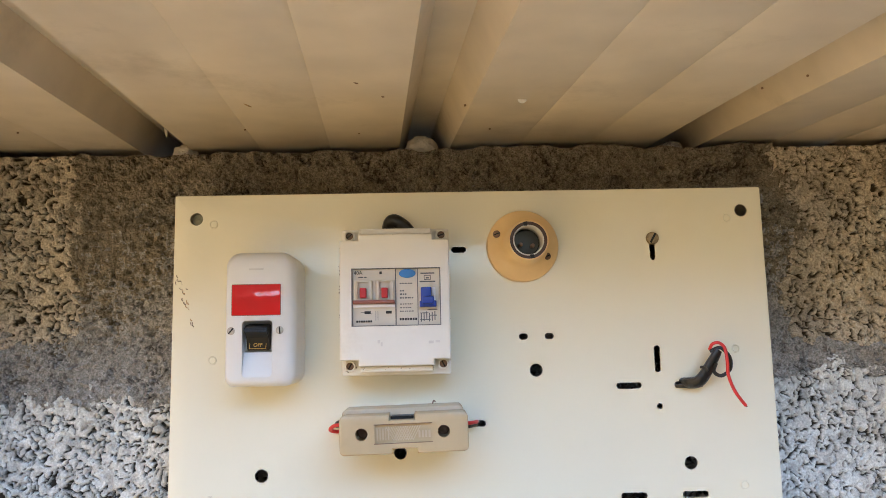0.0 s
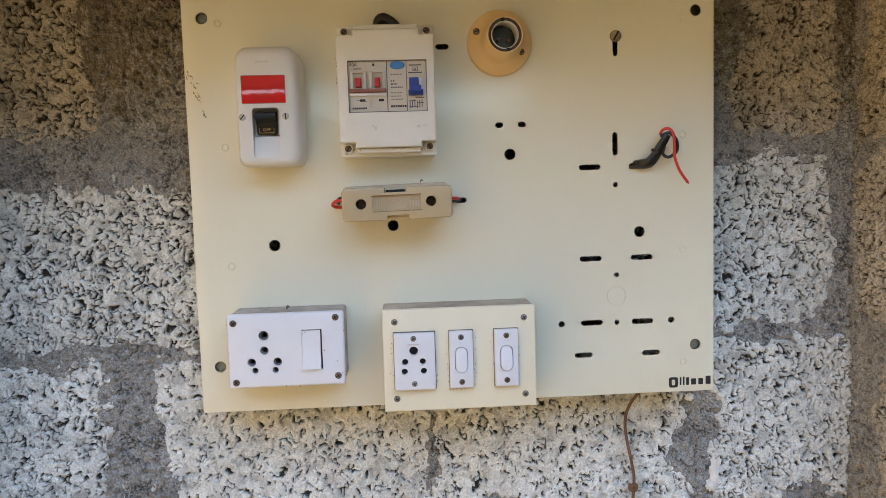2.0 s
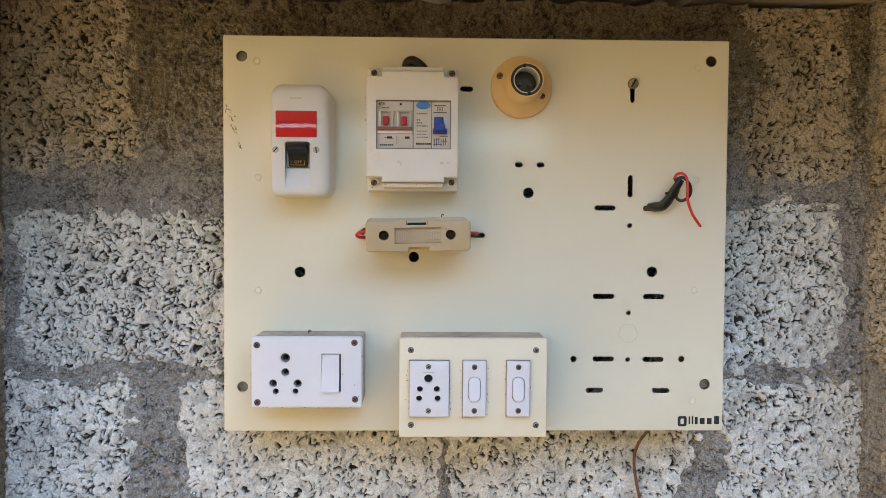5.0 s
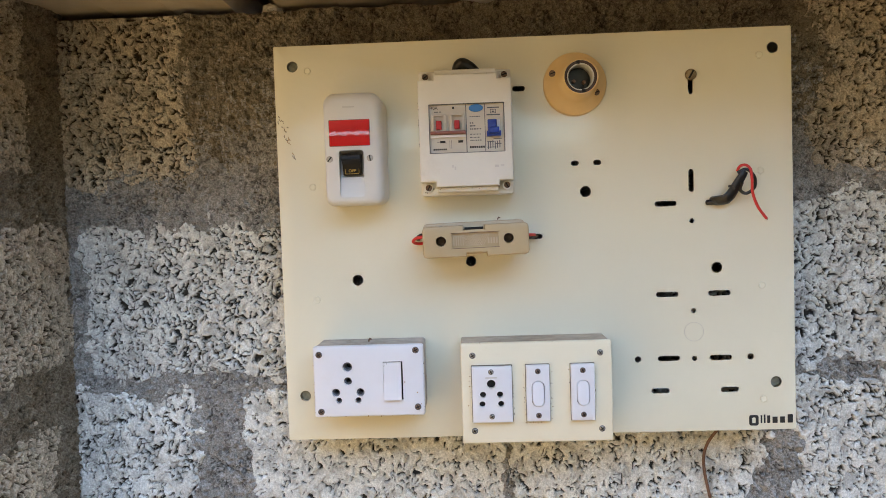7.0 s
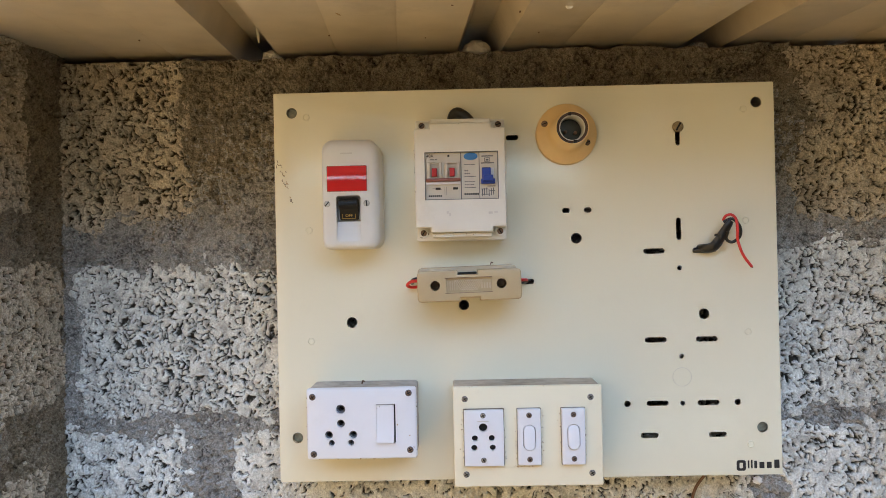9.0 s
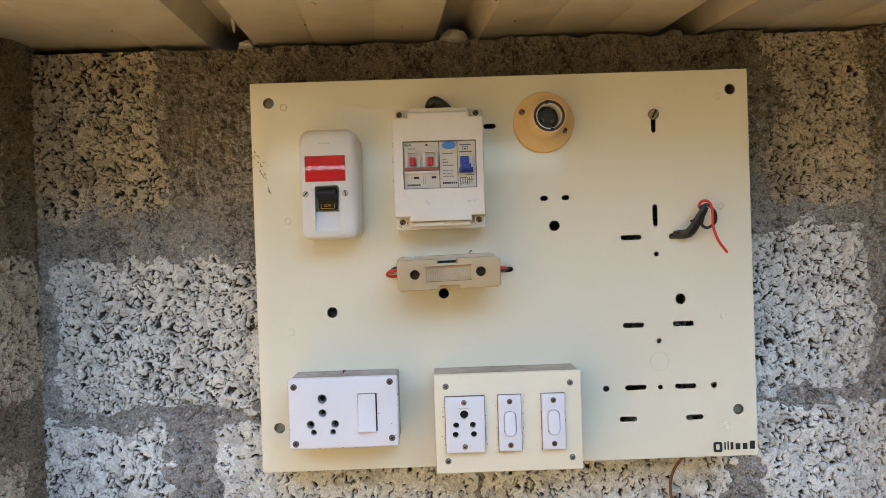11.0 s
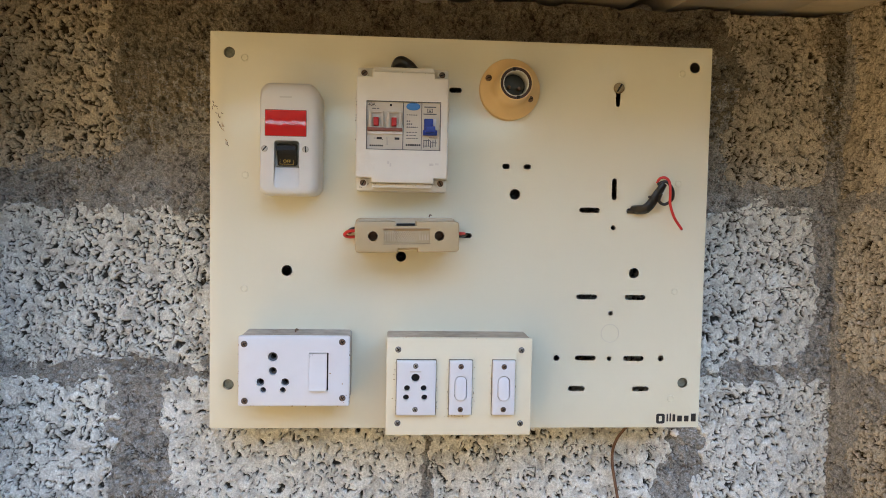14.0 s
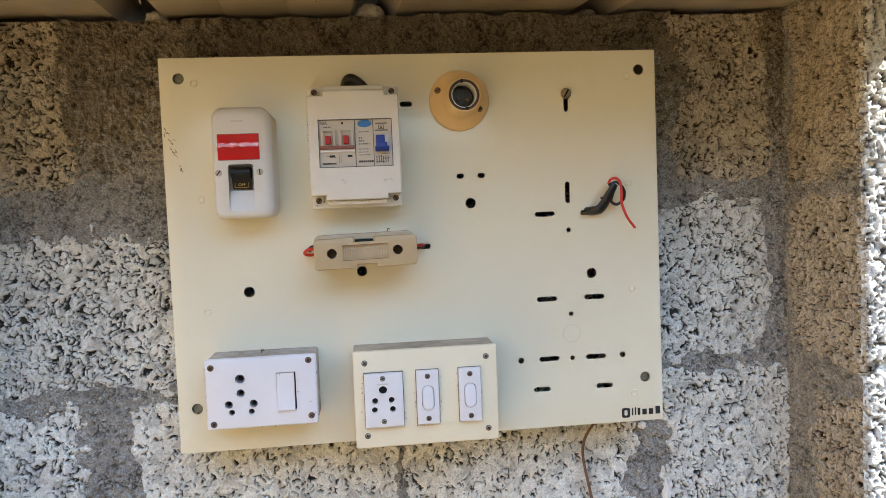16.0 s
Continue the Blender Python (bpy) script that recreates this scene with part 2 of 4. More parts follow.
def poly_slab(pts, d0, d1, round_=0.0, holes=()):
    """A solid over a polygon of right angles, given anticlockwise; the front edge is drawn in."""
    def outline(i):
        n, out = len(pts), []
        for k in range(n):
            (ax, az), (bx, bz), (cx, cz) = pts[k - 1], pts[k], pts[(k + 1) % n]
            e1 = Vector((bx - ax, bz - az)).normalized()
            e2 = Vector((cx - bx, cz - bz)).normalized()
            n1, n2 = Vector((-e1.y, e1.x)), Vector((-e2.y, e2.x))
            out.append((bx + i * (n1.x + n2.x), bz + i * (n1.y + n2.y)))
        return out
    return slab(outline, d0, d1, round_, holes)


def lathe(x, z, profile, n=40, bm=None):
    """A body turned about an axis that stands off the board; profile: radius and depth."""
    bm = bm or bmesh.new()
    rings = [ring(bm, circle(x, z, r, n), d) for r, d in profile]
    for a, b in zip(rings, rings[1:]):
        band(bm, a, b)
    bmesh.ops.recalc_face_normals(bm, faces=bm.faces)
    return bm


def tube(points, r, n=10, bm=None, flat=1.0):
    """A round wire through points, smoothed."""
    bm = bm or bmesh.new()
    pts = [Vector(p) for p in points]
    path = []
    for i in range(len(pts) - 1):
        p0, p1, p2, p3 = pts[max(i - 1, 0)], pts[i], pts[i + 1], pts[min(i + 2, len(pts) - 1)]
        for k in range(6):
            t = k / 6
            path.append(0.5 * (2 * p1 + (p2 - p0) * t + (2 * p0 - 5 * p1 + 4 * p2 - p3) * t * t + (3 * p1 - p0 - 3 * p2 + p3) * t ** 3))
    path.append(pts[-1])
    rings, up = [], Vector((0.13, 0.9, 0.31)).normalized()
    for i, p in enumerate(path):
        way = (path[min(i + 1, len(path) - 1)] - path[max(i - 1, 0)]).normalized()
        side = way.cross(up).normalized()
        up = side.cross(way).normalized()
        rr = r(i / (len(path) - 1)) if callable(r) else r
        rings.append([bm.verts.new(p + rr * (math.cos(a) * side + flat * math.sin(a) * up)) for a in (2 * math.pi * k / n for k in range(n))])
    for a, b in zip(rings, rings[1:]):
        band(bm, a, b)
    bm.faces.new(rings[0]); bm.faces.new(rings[-1])
    bmesh.ops.recalc_face_normals(bm, faces=bm.faces)
    return bm


def screw(parent, x, z, d, r, angle=30, material=None, name="screw", cross=False):
    """A countersunk head with its slot, whose top stands at depth d."""
    bm = disc(x, z, r, d - 0.003, d, r * 0.25, n=20)
    ob = part(name, bm, material or M_SCREW, parent)
    for a in ((angle, angle + 90) if cross else (angle,)):
        c, s = math.cos(radians(a)), math.sin(radians(a))
        w, l = r * 0.16, r * 0.85
        b2 = slab(lambda i: [(x + c * u - s * v, z + s * u + c * v) for u, v in ((-l, -w), (l, -w), (l, w), (-l, w))], d - 0.0005, d + 0.0002)
        part("slot", b2, M_BLACK, ob, smooth=False)
    return ob


def bars(parent, rows, d, material, name="print"):
    """Lines of print, each a thin bar: left, right, height of its middle, thickness."""
    for x0, x1, z, h in rows:
        part(name, rslab(x0, x1, z - h / 2, z + h / 2, 0.0001, d - 0.0002, d + 0.00025), material, parent, smooth=False)


def flecks(parent, x0, z0, x1, z1, d, count, seed, size=0.0008, spread=0.0008, material=None):
    """Small dark chips of grime strewn along a line on a flat face."""
    rr = random.Random(seed)
    for k in range(count):
        t = rr.random()
        x, z = x0 + (x1 - x0) * t + rr.gauss(0, spread * 0.5), z0 + (z1 - z0) * t + rr.gauss(0, spread * 0.5)
        a, s = rr.uniform(0, 6.28), size * rr.uniform(0.4, 1.3)
        n = rr.randint(5, 7)
        pts = [(x + s * rr.uniform(0.25, 0.75) * math.cos(a + 6.283 * i / n), z + s * rr.uniform(0.4, 1.1) * math.sin(a + 6.283 * i / n)) for i in range(n)]
        pts.sort(key=lambda p: math.atan2(p[1] - z, p[0] - x))
        part("fleck", slab(lambda i, q=pts: q, d - 0.0003, d + 0.0003), material or M_FLECK, parent, smooth=False)


def text(parent, body, x, z, d, size, material, name="lettering"):
    c = bpy.data.curves.new(name, "FONT")
    c.body, c.size, c.align_x, c.align_y, c.extrude = body, size, "CENTER", "CENTER", 0.0002
    tmp = new("tmp", c)
    me = bpy.data.meshes.new_from_object(tmp)
    bpy.data.objects.remove(tmp)
    me.transform(Matrix.Translation(P3(x, z, d) - origin_of(parent)) @ Matrix.Rotation(radians(90), 4, "X"))
    me.materials.append(material)
    ob = new(name, me)
    ob.parent = parent
    return ob


# ---- noise on grids ----
def hash2(i, j, seed):
    h = (i.astype(np.int64) * 374761393 + j.astype(np.int64) * 668265263 + seed * 1274126177) & 0x7FFFFFFF
    h = ((h ^ (h >> 13)) * 1274126177) & 0x7FFFFFFF
    return ((h ^ (h >> 16)) & 0xFFFF) / 65535.0


def vnoise(u, v, seed):
    """Smooth noise between -1 and 1."""
    i, j = np.floor(u), np.floor(v)
    fu, fv = u - i, v - j
    fu, fv = fu * fu * (3 - 2 * fu), fv * fv * (3 - 2 * fv)
    a, b = hash2(i, j, seed), hash2(i + 1, j, seed)
    c, d = hash2(i, j + 1, seed), hash2(i + 1, j + 1, seed)
    return 2 * ((a * (1 - fu) + b * fu) * (1 - fv) + (c * (1 - fu) + d * fu) * fv) - 1


def smooth(a, b, x):
    t = np.clip((x - a) / (b - a), 0, 1)
    return t * t * (3 - 2 * t)


def inside(u, v, rect, seed):
    """How far inside a block's ragged outline a place lies, in metres."""
    u0, u1, v0, v1 = rect
    wob = 0.016 * vnoise(u / 0.05, v / 0.05, seed) + 0.006 * vnoise(u / 0.018, v / 0.018, seed + 3) + 0.007 * vnoise(u / 0.009, v / 0.009, seed + 1) + 0.0025 * vnoise(u / 0.004, v / 0.004, seed + 2)
    corner = 0.010
    du, dv = np.minimum(u - u0, u1 - u), np.minimum(v - v0, v1 - v)
    d = np.where((du < corner) & (dv < corner), corner - np.sqrt((corner - du).clip(0) ** 2 + (corner - dv).clip(0) ** 2), np.minimum(du, dv))
    return d + wob


def cells(u, v, seed):
    """Distances to the nearest and second nearest of scattered points, in cells."""
    i, j = np.floor(u), np.floor(v)
    f1, f2 = np.full(u.shape, 9.0), np.full(u.shape, 9.0)
    for a in (-1, 0, 1):
        for b in (-1, 0, 1):
            d = np.hypot(i + a + hash2(i + a, j + b, seed) - u, j + b + hash2(i + a, j + b, seed + 1) - v)
            f2 = np.minimum(f2, np.maximum(f1, d))
            f1 = np.minimum(f1, d)
    return f1, f2


def block_relief(u, v, seed, close=0.0):
    """The open face of a lean concrete block: a flat struck face broken by short ragged crevices and pits. Height and
    painted shade.
    """
    u, v = u * 1.04, v * 1.02
    su = u + 0.0036 * vnoise(u / 0.009, v / 0.009, seed + 5) + 0.0015 * vnoise(u / 0.0035, v / 0.0035, seed + 12)
    sv = v + 0.0036 * vnoise(u / 0.009, v / 0.009, seed + 6) + 0.0015 * vnoise(u / 0.0035, v / 0.0035, seed + 13)
    f1, f2 = cells(su / 0.0062, sv / 0.0074, seed)
    n1 = vnoise(su / 0.0058, sv / 0.0068, seed + 21) + 0.5 * vnoise(su / 0.003, sv / 0.0034, seed + 2)
    n2 = vnoise(su / 0.0075, sv / 0.0085, seed + 3) + 0.5 * vnoise(su / 0.0042, sv / 0.0048, seed + 9) + 0.35 * vnoise(u / 0.05, v / 0.04, seed + 14)
    seam = 1 - smooth(0.04, 0.27, f2 - f1)
    crev = np.maximum(seam * smooth(0.1 + close, 0.5 + close, n2), (1 - smooth(0.04, 0.2, np.abs(n1))) * smooth(0.15 + close, 0.5 + close, -n2))
    pit = smooth(0.55 + 0.3 * close, 0.8 + 0.3 * close, vnoise(su / 0.0036, sv / 0.0044, seed + 4))
    deep = np.maximum(crev, pit)
    deep = np.clip(deep + 0.45 * deep * vnoise(u / 0.0021, v / 0.0021, seed + 11), 0, 1)
    shelf = smooth(0.1, 0.75, vnoise(su / 0.0088, sv / 0.0105, seed + 30) + 0.5 * vnoise(su / 0.004, sv / 0.0045, seed + 31))
    h = -0.0052 * deep - 0.0013 * shelf + 0.0008 * (0.45 - f1) + 0.00035 * vnoise(u / 0.0026, v / 0.0026, seed + 7) + 0.0012 * vnoise(u / 0.05, v / 0.05, seed + 8)
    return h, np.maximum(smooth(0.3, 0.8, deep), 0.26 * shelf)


def mortar_relief(u, v, seed):
    """Trowelled sandy mortar with slanting drag marks and a few hair cracks. Height and painted shade."""
    n = 0.7 * vnoise(u / 0.0055, v / 0.006, seed) + 0.8 * vnoise(u / 0.0031, v / 0.0034, seed + 1) + 0.7 * vnoise(u / 0.0021, v / 0.0023, seed + 15)
    f1, f2 = cells((u + 0.6 * v) / 0.0042, (v - 0.6 * u) / 0.009, seed + 9)
    scratch = 0.9 * (1 - smooth(0.03, 0.2, f2 - f1)) * smooth(0.1, 0.6, vnoise(u / 0.009, v / 0.009, seed + 2) + 0.4 * vnoise(u / 0.045, v / 0.04, seed + 4))
    crack = (1 - smooth(0.01, 0.05, np.abs(vnoise(u / 0.026, v / 0.022, seed + 6) + 0.3 * n))) * smooth(0.4, 0.7, vnoise(u / 0.04, v / 0.03, seed + 7))
    pit = smooth(0.5, 0.8, vnoise(u / 0.0034, v / 0.0036, seed + 18))
    scratch = np.maximum(np.maximum(scratch, crack), 0.6 * pit)
    h = 0.0028 * n + 0.0028 * vnoise(u / 0.045, v / 0.06, seed + 3) - 0.0035 * scratch
    return h, scratch


def grid_mesh(u0, u1, v0, v1, step, place, relief, keep=None):
    """A relief over a rectangle. place(u, v, h) gives x, y, z; relief(u, v) gives height and painted shade; keep(u, v)
    drops what lies buried.
    """
    nu, nv = max(2, int(round((u1 - u0) / step)) + 1), max(2, int(round((v1 - v0) / step)) + 1)
    u, v = np.meshgrid(np.linspace(u0, u1, nu), np.linspace(v0, v1, nv))
    h, hollow_shade = relief(u, v)
    co = np.stack(place(u, v, h), -1).reshape(-1, 3)
    idx = np.arange(nu * nv).reshape(nv, nu)
    q = np.stack((idx[:-1, :-1], idx[:-1, 1:], idx[1:, 1:], idx[1:, :-1]), -1).reshape(-1, 4)
    if keep is not None:
        k = keep(u, v).reshape(-1)
        q = q[k[q].any(1)]
        used = np.unique(q)
        re_ = np.full(nu * nv, -1)
        re_[used] = np.arange(len(used))
        co, q, hollow_shade = co[used], re_[q], hollow_shade.reshape(-1)[used]
    return co, q, hollow_shade.reshape(-1)


def link_grids(name, grids, material, parent=None):
    co, q, hollow_shade, base = [], [], [], 0
    for c, f, k in grids:
        co.append(c); q.append(f + base); hollow_shade.append(k); base += len(c)
    co, q, hollow_shade = np.concatenate(co), np.concatenate(q), np.concatenate(hollow_shade)
    me = bpy.data.meshes.new(name)
    me.vertices.add(len(co)); me.vertices.foreach_set("co", co.astype(np.float32).ravel())
    me.loops.add(q.size); me.loops.foreach_set("vertex_index", q.astype(np.int32).ravel())
    me.polygons.add(len(q)); me.polygons.foreach_set("loop_start", np.arange(0, q.size, 4, dtype=np.int32))
    at = me.attributes.new("hollow_shade", "FLOAT", "POINT")
    at.data.foreach_set("value", hollow_shade.astype(np.float32))
    me.update(); me.validate()
    me.shade_smooth()
    me.materials.append(material)
    ob = new(name, me)
    ob.parent = parent
    return ob


def solid(name, boxes, material, kind="structure", label="", category="", parent=None):
    bm = bmesh.new()
    for x0, x1, y0, y1, z0, z1 in boxes:
        r = bmesh.ops.create_cube(bm, size=1)
        bmesh.ops.transform(bm, verts=r["verts"], matrix=Matrix.Translation(((x0 + x1) / 2, (y0 + y1) / 2, (z0 + z1) / 2)) @ Matrix.Diagonal((x1 - x0, y1 - y0, z1 - z0, 1)))
    me = bpy.data.meshes.new(name)
    bm.to_mesh(me); bm.free()
    me.materials.append(material)
    ob = new(name, me)
    ob.parent = parent
    return tagged(ob, label, category, "", kind) if not parent else ob


# ---- ground ----
bm = bmesh.new()
bmesh.ops.create_grid(bm, x_segments=60, y_segments=60, size=150)
for v in bm.verts:
    v.co.z = 0.02 * noise.noise(v.co * 0.4) if v.co.length > 6 else 0
ground = part("ground", bm, M_EARTH, None)
tagged(ground, "dry brown earth of the yard before the wall", "ground", "", "structure")

# ---- walls: a niche of lean concrete blocks with smeared mortar ----
YB = 0.072                    # face of the back wall
XL, XR = -0.524, 0.452         # inner faces of the two piers
YL, YR = -0.088, -0.066       # front faces of the two piers
ZT, ZL = 1.858, 1.14          # top of the wall, foot of the finely built stretch
BACK = [(-0.536, -0.38, 1.672, 1.9), (-0.506, -0.17, 1.447, 1.615), (-0.6, -0.384, 1.245, 1.43), (-0.33, -0.037, 1.245, 1.431),
        (-0.04, 0.255, 1.245, 1.43), (0.318, 0.436, 1.661, 1.9), (0.16, 0.417, 1.446, 1.63), (0.292, 0.447, 1.245, 1.426)]
LEFT = [(-0.3, 0.004, 1.676, 1.9), (-0.3, 0.066, 1.468, 1.63), (-0.3, 0.032, 1.25, 1.405)]     # by y and z
RIGHT = [(-0.3, 0.06, 1.664, 1.9), (-0.3, 0.066, 1.449, 1.638), (-0.3, 0.022, 1.25, 1.412)]
FRONTS = [(1.668, 1.9), (1.458, 1.66), (1.248, 1.45)]                                          # courses on the piers' fronts, by z


def sunk(u, v, rects, seed):
    d = np.full(u.shape, -1.0)
    for k, r in enumerate(rects):
        d = np.maximum(d, inside(u, v, r, seed + 20 * k))
    return d


def mortar_sheet(rects, seed):
    def relief(u, v):
        h, hollow_shade = mortar_relief(u, v, seed)
        return h - 0.014 * smooth(0.002, 0.010, sunk(u, v, rects, seed)), hollow_shade
    return relief


def block_patch(rect, seed, span, place, step=0.00105, turn=None, close=0.0):
    """One block's face, with a ragged edge that dips under the mortar."""
    def relief(u, v):
        h, hollow_shade = block_relief(u, v, seed + 3, close)
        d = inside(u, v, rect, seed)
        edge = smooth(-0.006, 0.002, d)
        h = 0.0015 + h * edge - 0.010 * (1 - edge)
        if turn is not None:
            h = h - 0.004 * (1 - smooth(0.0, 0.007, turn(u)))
        return h, hollow_shade * edge
    return grid_mesh(*span, step, place, relief, lambda u, v: inside(u, v, rect, seed) > -0.007)


place_back = lambda u, v, h: (u, YB - h, v)
place_left = lambda u, v, h: (XL + h, u, v)
place_right = lambda u, v, h: (XR - h, u, v)

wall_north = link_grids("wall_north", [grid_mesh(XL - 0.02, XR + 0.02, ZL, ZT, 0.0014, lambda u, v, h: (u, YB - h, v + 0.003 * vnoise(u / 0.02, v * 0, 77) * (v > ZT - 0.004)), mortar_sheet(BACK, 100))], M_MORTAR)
wall_north.data.materials.append(M_MORTARSHADE)
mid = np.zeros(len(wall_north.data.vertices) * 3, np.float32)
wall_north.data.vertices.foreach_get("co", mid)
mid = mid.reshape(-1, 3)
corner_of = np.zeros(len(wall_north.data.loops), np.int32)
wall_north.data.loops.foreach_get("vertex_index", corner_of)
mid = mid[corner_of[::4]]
# above this ragged height the mortar is painted with the roof's shade
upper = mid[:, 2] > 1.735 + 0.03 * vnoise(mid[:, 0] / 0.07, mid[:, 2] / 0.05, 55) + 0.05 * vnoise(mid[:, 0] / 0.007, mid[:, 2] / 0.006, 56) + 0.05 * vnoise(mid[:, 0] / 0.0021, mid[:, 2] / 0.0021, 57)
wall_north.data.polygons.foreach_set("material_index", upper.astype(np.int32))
tagged(wall_north, "rough grey block wall with smeared cement mortar", "wall", "", "structure")
wall_west = link_grids("wall_west", [grid_mesh(YL, YB + 0.01, ZL, ZT + 0.03, 0.002, place_left, mortar_sheet(LEFT, 300))], M_MORTARSHADE)
tagged(wall_west, "short return of rough concrete blocks and mortar", "wall", "", "structure")
wall_east = link_grids("wall_east", [grid_mesh(YR, YB + 0.01, ZL, ZT + 0.03, 0.002, place_right, mortar_sheet(RIGHT, 400))], M_MORTAR)
tagged(wall_east, "short return of rough concrete blocks and mortar", "wall", "", "structure")

# cores behind the relief, and the plain stretches below and beside it
# its last box is added to keep back light out of the roof gap
solid("wall_core", [(XL - 0.02, XR + 0.02, YB + 0.0165, YB + 0.16, 0, ZT - 0.004), (XL, XR, YB, YB + 0.0165, 0, ZL), (XL, XR, YB + 0.1, YB + 0.16, ZT - 0.004, ZT + 0.0065)], M_MORTAR, label="plain cement-faced block wall under the niche", category="wall", parent=wall_north)
solid("wall_core", [(-1.8, XL - 0.017, YL + 0.0165, YB + 0.16, 0, ZT + 0.02), (-1.8, XL, YL, YB + 0.1, 0, ZL)], M_MORTAR, parent=wall_west)
solid("wall_core", [(XR + 0.017, 1.7, YR + 0.0165, YB + 0.16, 0, ZT + 0.02), (XR, 1.7, YR, YB + 0.1, 0, ZL)], M_MORTAR, parent=wall_east)

# walls added out of view to block sky and tint the bounced light
M_PLASTER = mat("added_wall_plaster", (0.25, 0.178, 0.095), 0.95, var=0.12, scale=8, bump=0.4, bump_scale=80, dirt=0.4, dirt_col=(0.2, 0.17, 0.13), dirt_scale=2)
solid("wall_added_east", [(1.7, 1.85, -5.0, 0.3, 0, 2.9)], M_PLASTER, label="plain wall added out of view to block sky and bounce light", category="wall")
# its opening is added so a strip of sky reflects in lens and enamel
solid("wall_added_south", [(-1.95, 1.85, -5.15, -5.0, 0, 2.19), (-1.95, 1.85, -5.15, -5.0, 2.4, 3.6), (-1.95, -1.35, -5.15, -5.0, 2.19, 2.4), (0.95, 1.85, -5.15, -5.0, 2.19, 2.4)], M_PLASTER, label="plain wall added out of view to block sky, with an opening for a sky reflection", category="wall")
M_WEST = mat("bounce_wall_render", (0.175, 0.115, 0.052), 0.95, var=0.15, scale=8, bump=0.4, bump_scale=80, dirt=0.4, dirt_col=(0.15, 0.12, 0.09), dirt_scale=2)
solid("wall_added_west", [(-1.95, -1.8, -5.0, 0.3, 0, 2.9)], M_WEST, label="plain wall added out of view to block sky and bounce light", category="wall")

# ---- the roof sheet over the wall ----
ROOF_Z, SLOPE, SKEW = 1.864, math.tan(radians(3.3)), math.tan(radians(-3.9))
ROOF_X0, ROOF_X1, ROOF_Y0, ROOF_Y1 = -1.7, 0.54, -0.3, 0.4


def roof_profile():
    """Across the sheet: low pans with faint stiffening creases, and raised ribs between."""
    pts, k = [], -6
    while True:
        e = -0.0645 + 0.2605 * k      # right edge of a pan at the wall
        if e - 0.2085 > ROOF_X1 + 0.2:
            break
        a = e - 0.2085
        pts += [(a, 0.0), (a + 0.066, 0.0), (a + 0.069, 0.0008), (a + 0.072, 0.0), (a + 0.136, 0.0), (a + 0.139, 0.0008), (a + 0.142, 0.0), (e, 0.0), (e + 0.013, 0.028), (e + 0.039, 0.028)]
        k += 1
    return [p for p in pts if ROOF_X0 - 0.2 < p[0] < ROOF_X1 + 0.1]


bm = bmesh.new()
prof = roof_profile()
rows_ = []
NY = 26
for up in (0.0, 0.0007):
    for j in range(NY + 1):
        y = ROOF_Y0 + (ROOF_Y1 - ROOF_Y0) * j / NY
        rows_.append([bm.verts.new((min(x + SKEW * (y - YB), ROOF_X1), y, ROOF_Z + h + SLOPE * (y - YB) + up + 0.0006 * math.sin(9 * x + 5 * y))) for x, h in prof])
for s in (0, NY + 1):
    for a, b in zip(rows_[s:s + NY], rows_[s + 1:s + NY + 1]):
        for i in range(len(prof) - 1):
            bm.faces.new((a[i], a[i + 1], b[i + 1], b[i]))
for a, b in ((rows_[0], rows_[NY + 1]), (rows_[NY], rows_[-1])):
    for i in range(len(prof) - 1):
        bm.faces.new((a[i], a[i + 1], b[i + 1], b[i]))
bmesh.ops.remove_doubles(bm, verts=bm.verts, dist=0.00001)
bmesh.ops.recalc_face_normals(bm, faces=bm.faces)
# unseen block added behind the ribs so that no light enters them
solid("wall_cap", [(-1.8, 1.7, ROOF_Y1 + 0.002, ROOF_Y1 + 0.05, 1.84, 1.95), (-1.8, 1.7, YB + 0.16, ROOF_Y1 + 0.05, 0, 1.84)], M_MORTAR, parent=wall_north)
ceiling = part("ceiling", bm, M_SHEET, None)
me = ceiling.data
me.set_sharp_from_angle(angle=radians(20))
tagged(ceiling, "cream-painted ribbed metal roof sheet, dusty underneath", "roof", "", "structure")

# ---- the switchboard panel ----
BX0, BX1, BZ0, BZ1 = -0.26, 0.26, 1.394, 1.8
SLOTS = [(0.122, 0.144, 1.627), (0.1215, 0.144, 1.535), (0.174, 0.1965, 1.535), (0.122, 0.1445, 1.4695), (0.1743, 0.1967, 1.4692), (0.115, 0.1335, 1.4365),
         (0.185, 0.2035, 1.4363), (0.1725, 0.1955, 1.627), (0.039, 0.047, 1.671), (0.0615, 0.0695, 1.671), (-0.018, -0.005, 1.748), (-0.004, 0.0085, 1.598)]
HOLES = [(0.159, 1.609, 0.0026), (0.053, 1.642, 0.0056), (-0.182, 1.559, 0.0056), (0.183, 1.561, 0.0056), (0.159, 1.5178, 0.0026), (0.102, 1.4693, 0.0033),
         (0.159, 1.469, 0.0026), (0.2155, 1.4695, 0.0033), (-0.065, 1.575, 0.0054), (-0.241, 1.779, 0.0056), (0.2415, 1.779, 0.0056), (0.2405, 1.443, 0.0056), (-0.241, 1.44, 0.0056)]
panel = thing("switchboard_panel", (0, 0, BZ0), "cream enamelled metal switchboard panel with punched holes and slots", "panel")
cuts = [slot(a, b, z, 0.0054) for a, b, z in SLOTS] + [circle(*h) for h in HOLES]
cuts.append(rrect(0.1563, 0.1617, 1.638, 1.661, 0.0026))
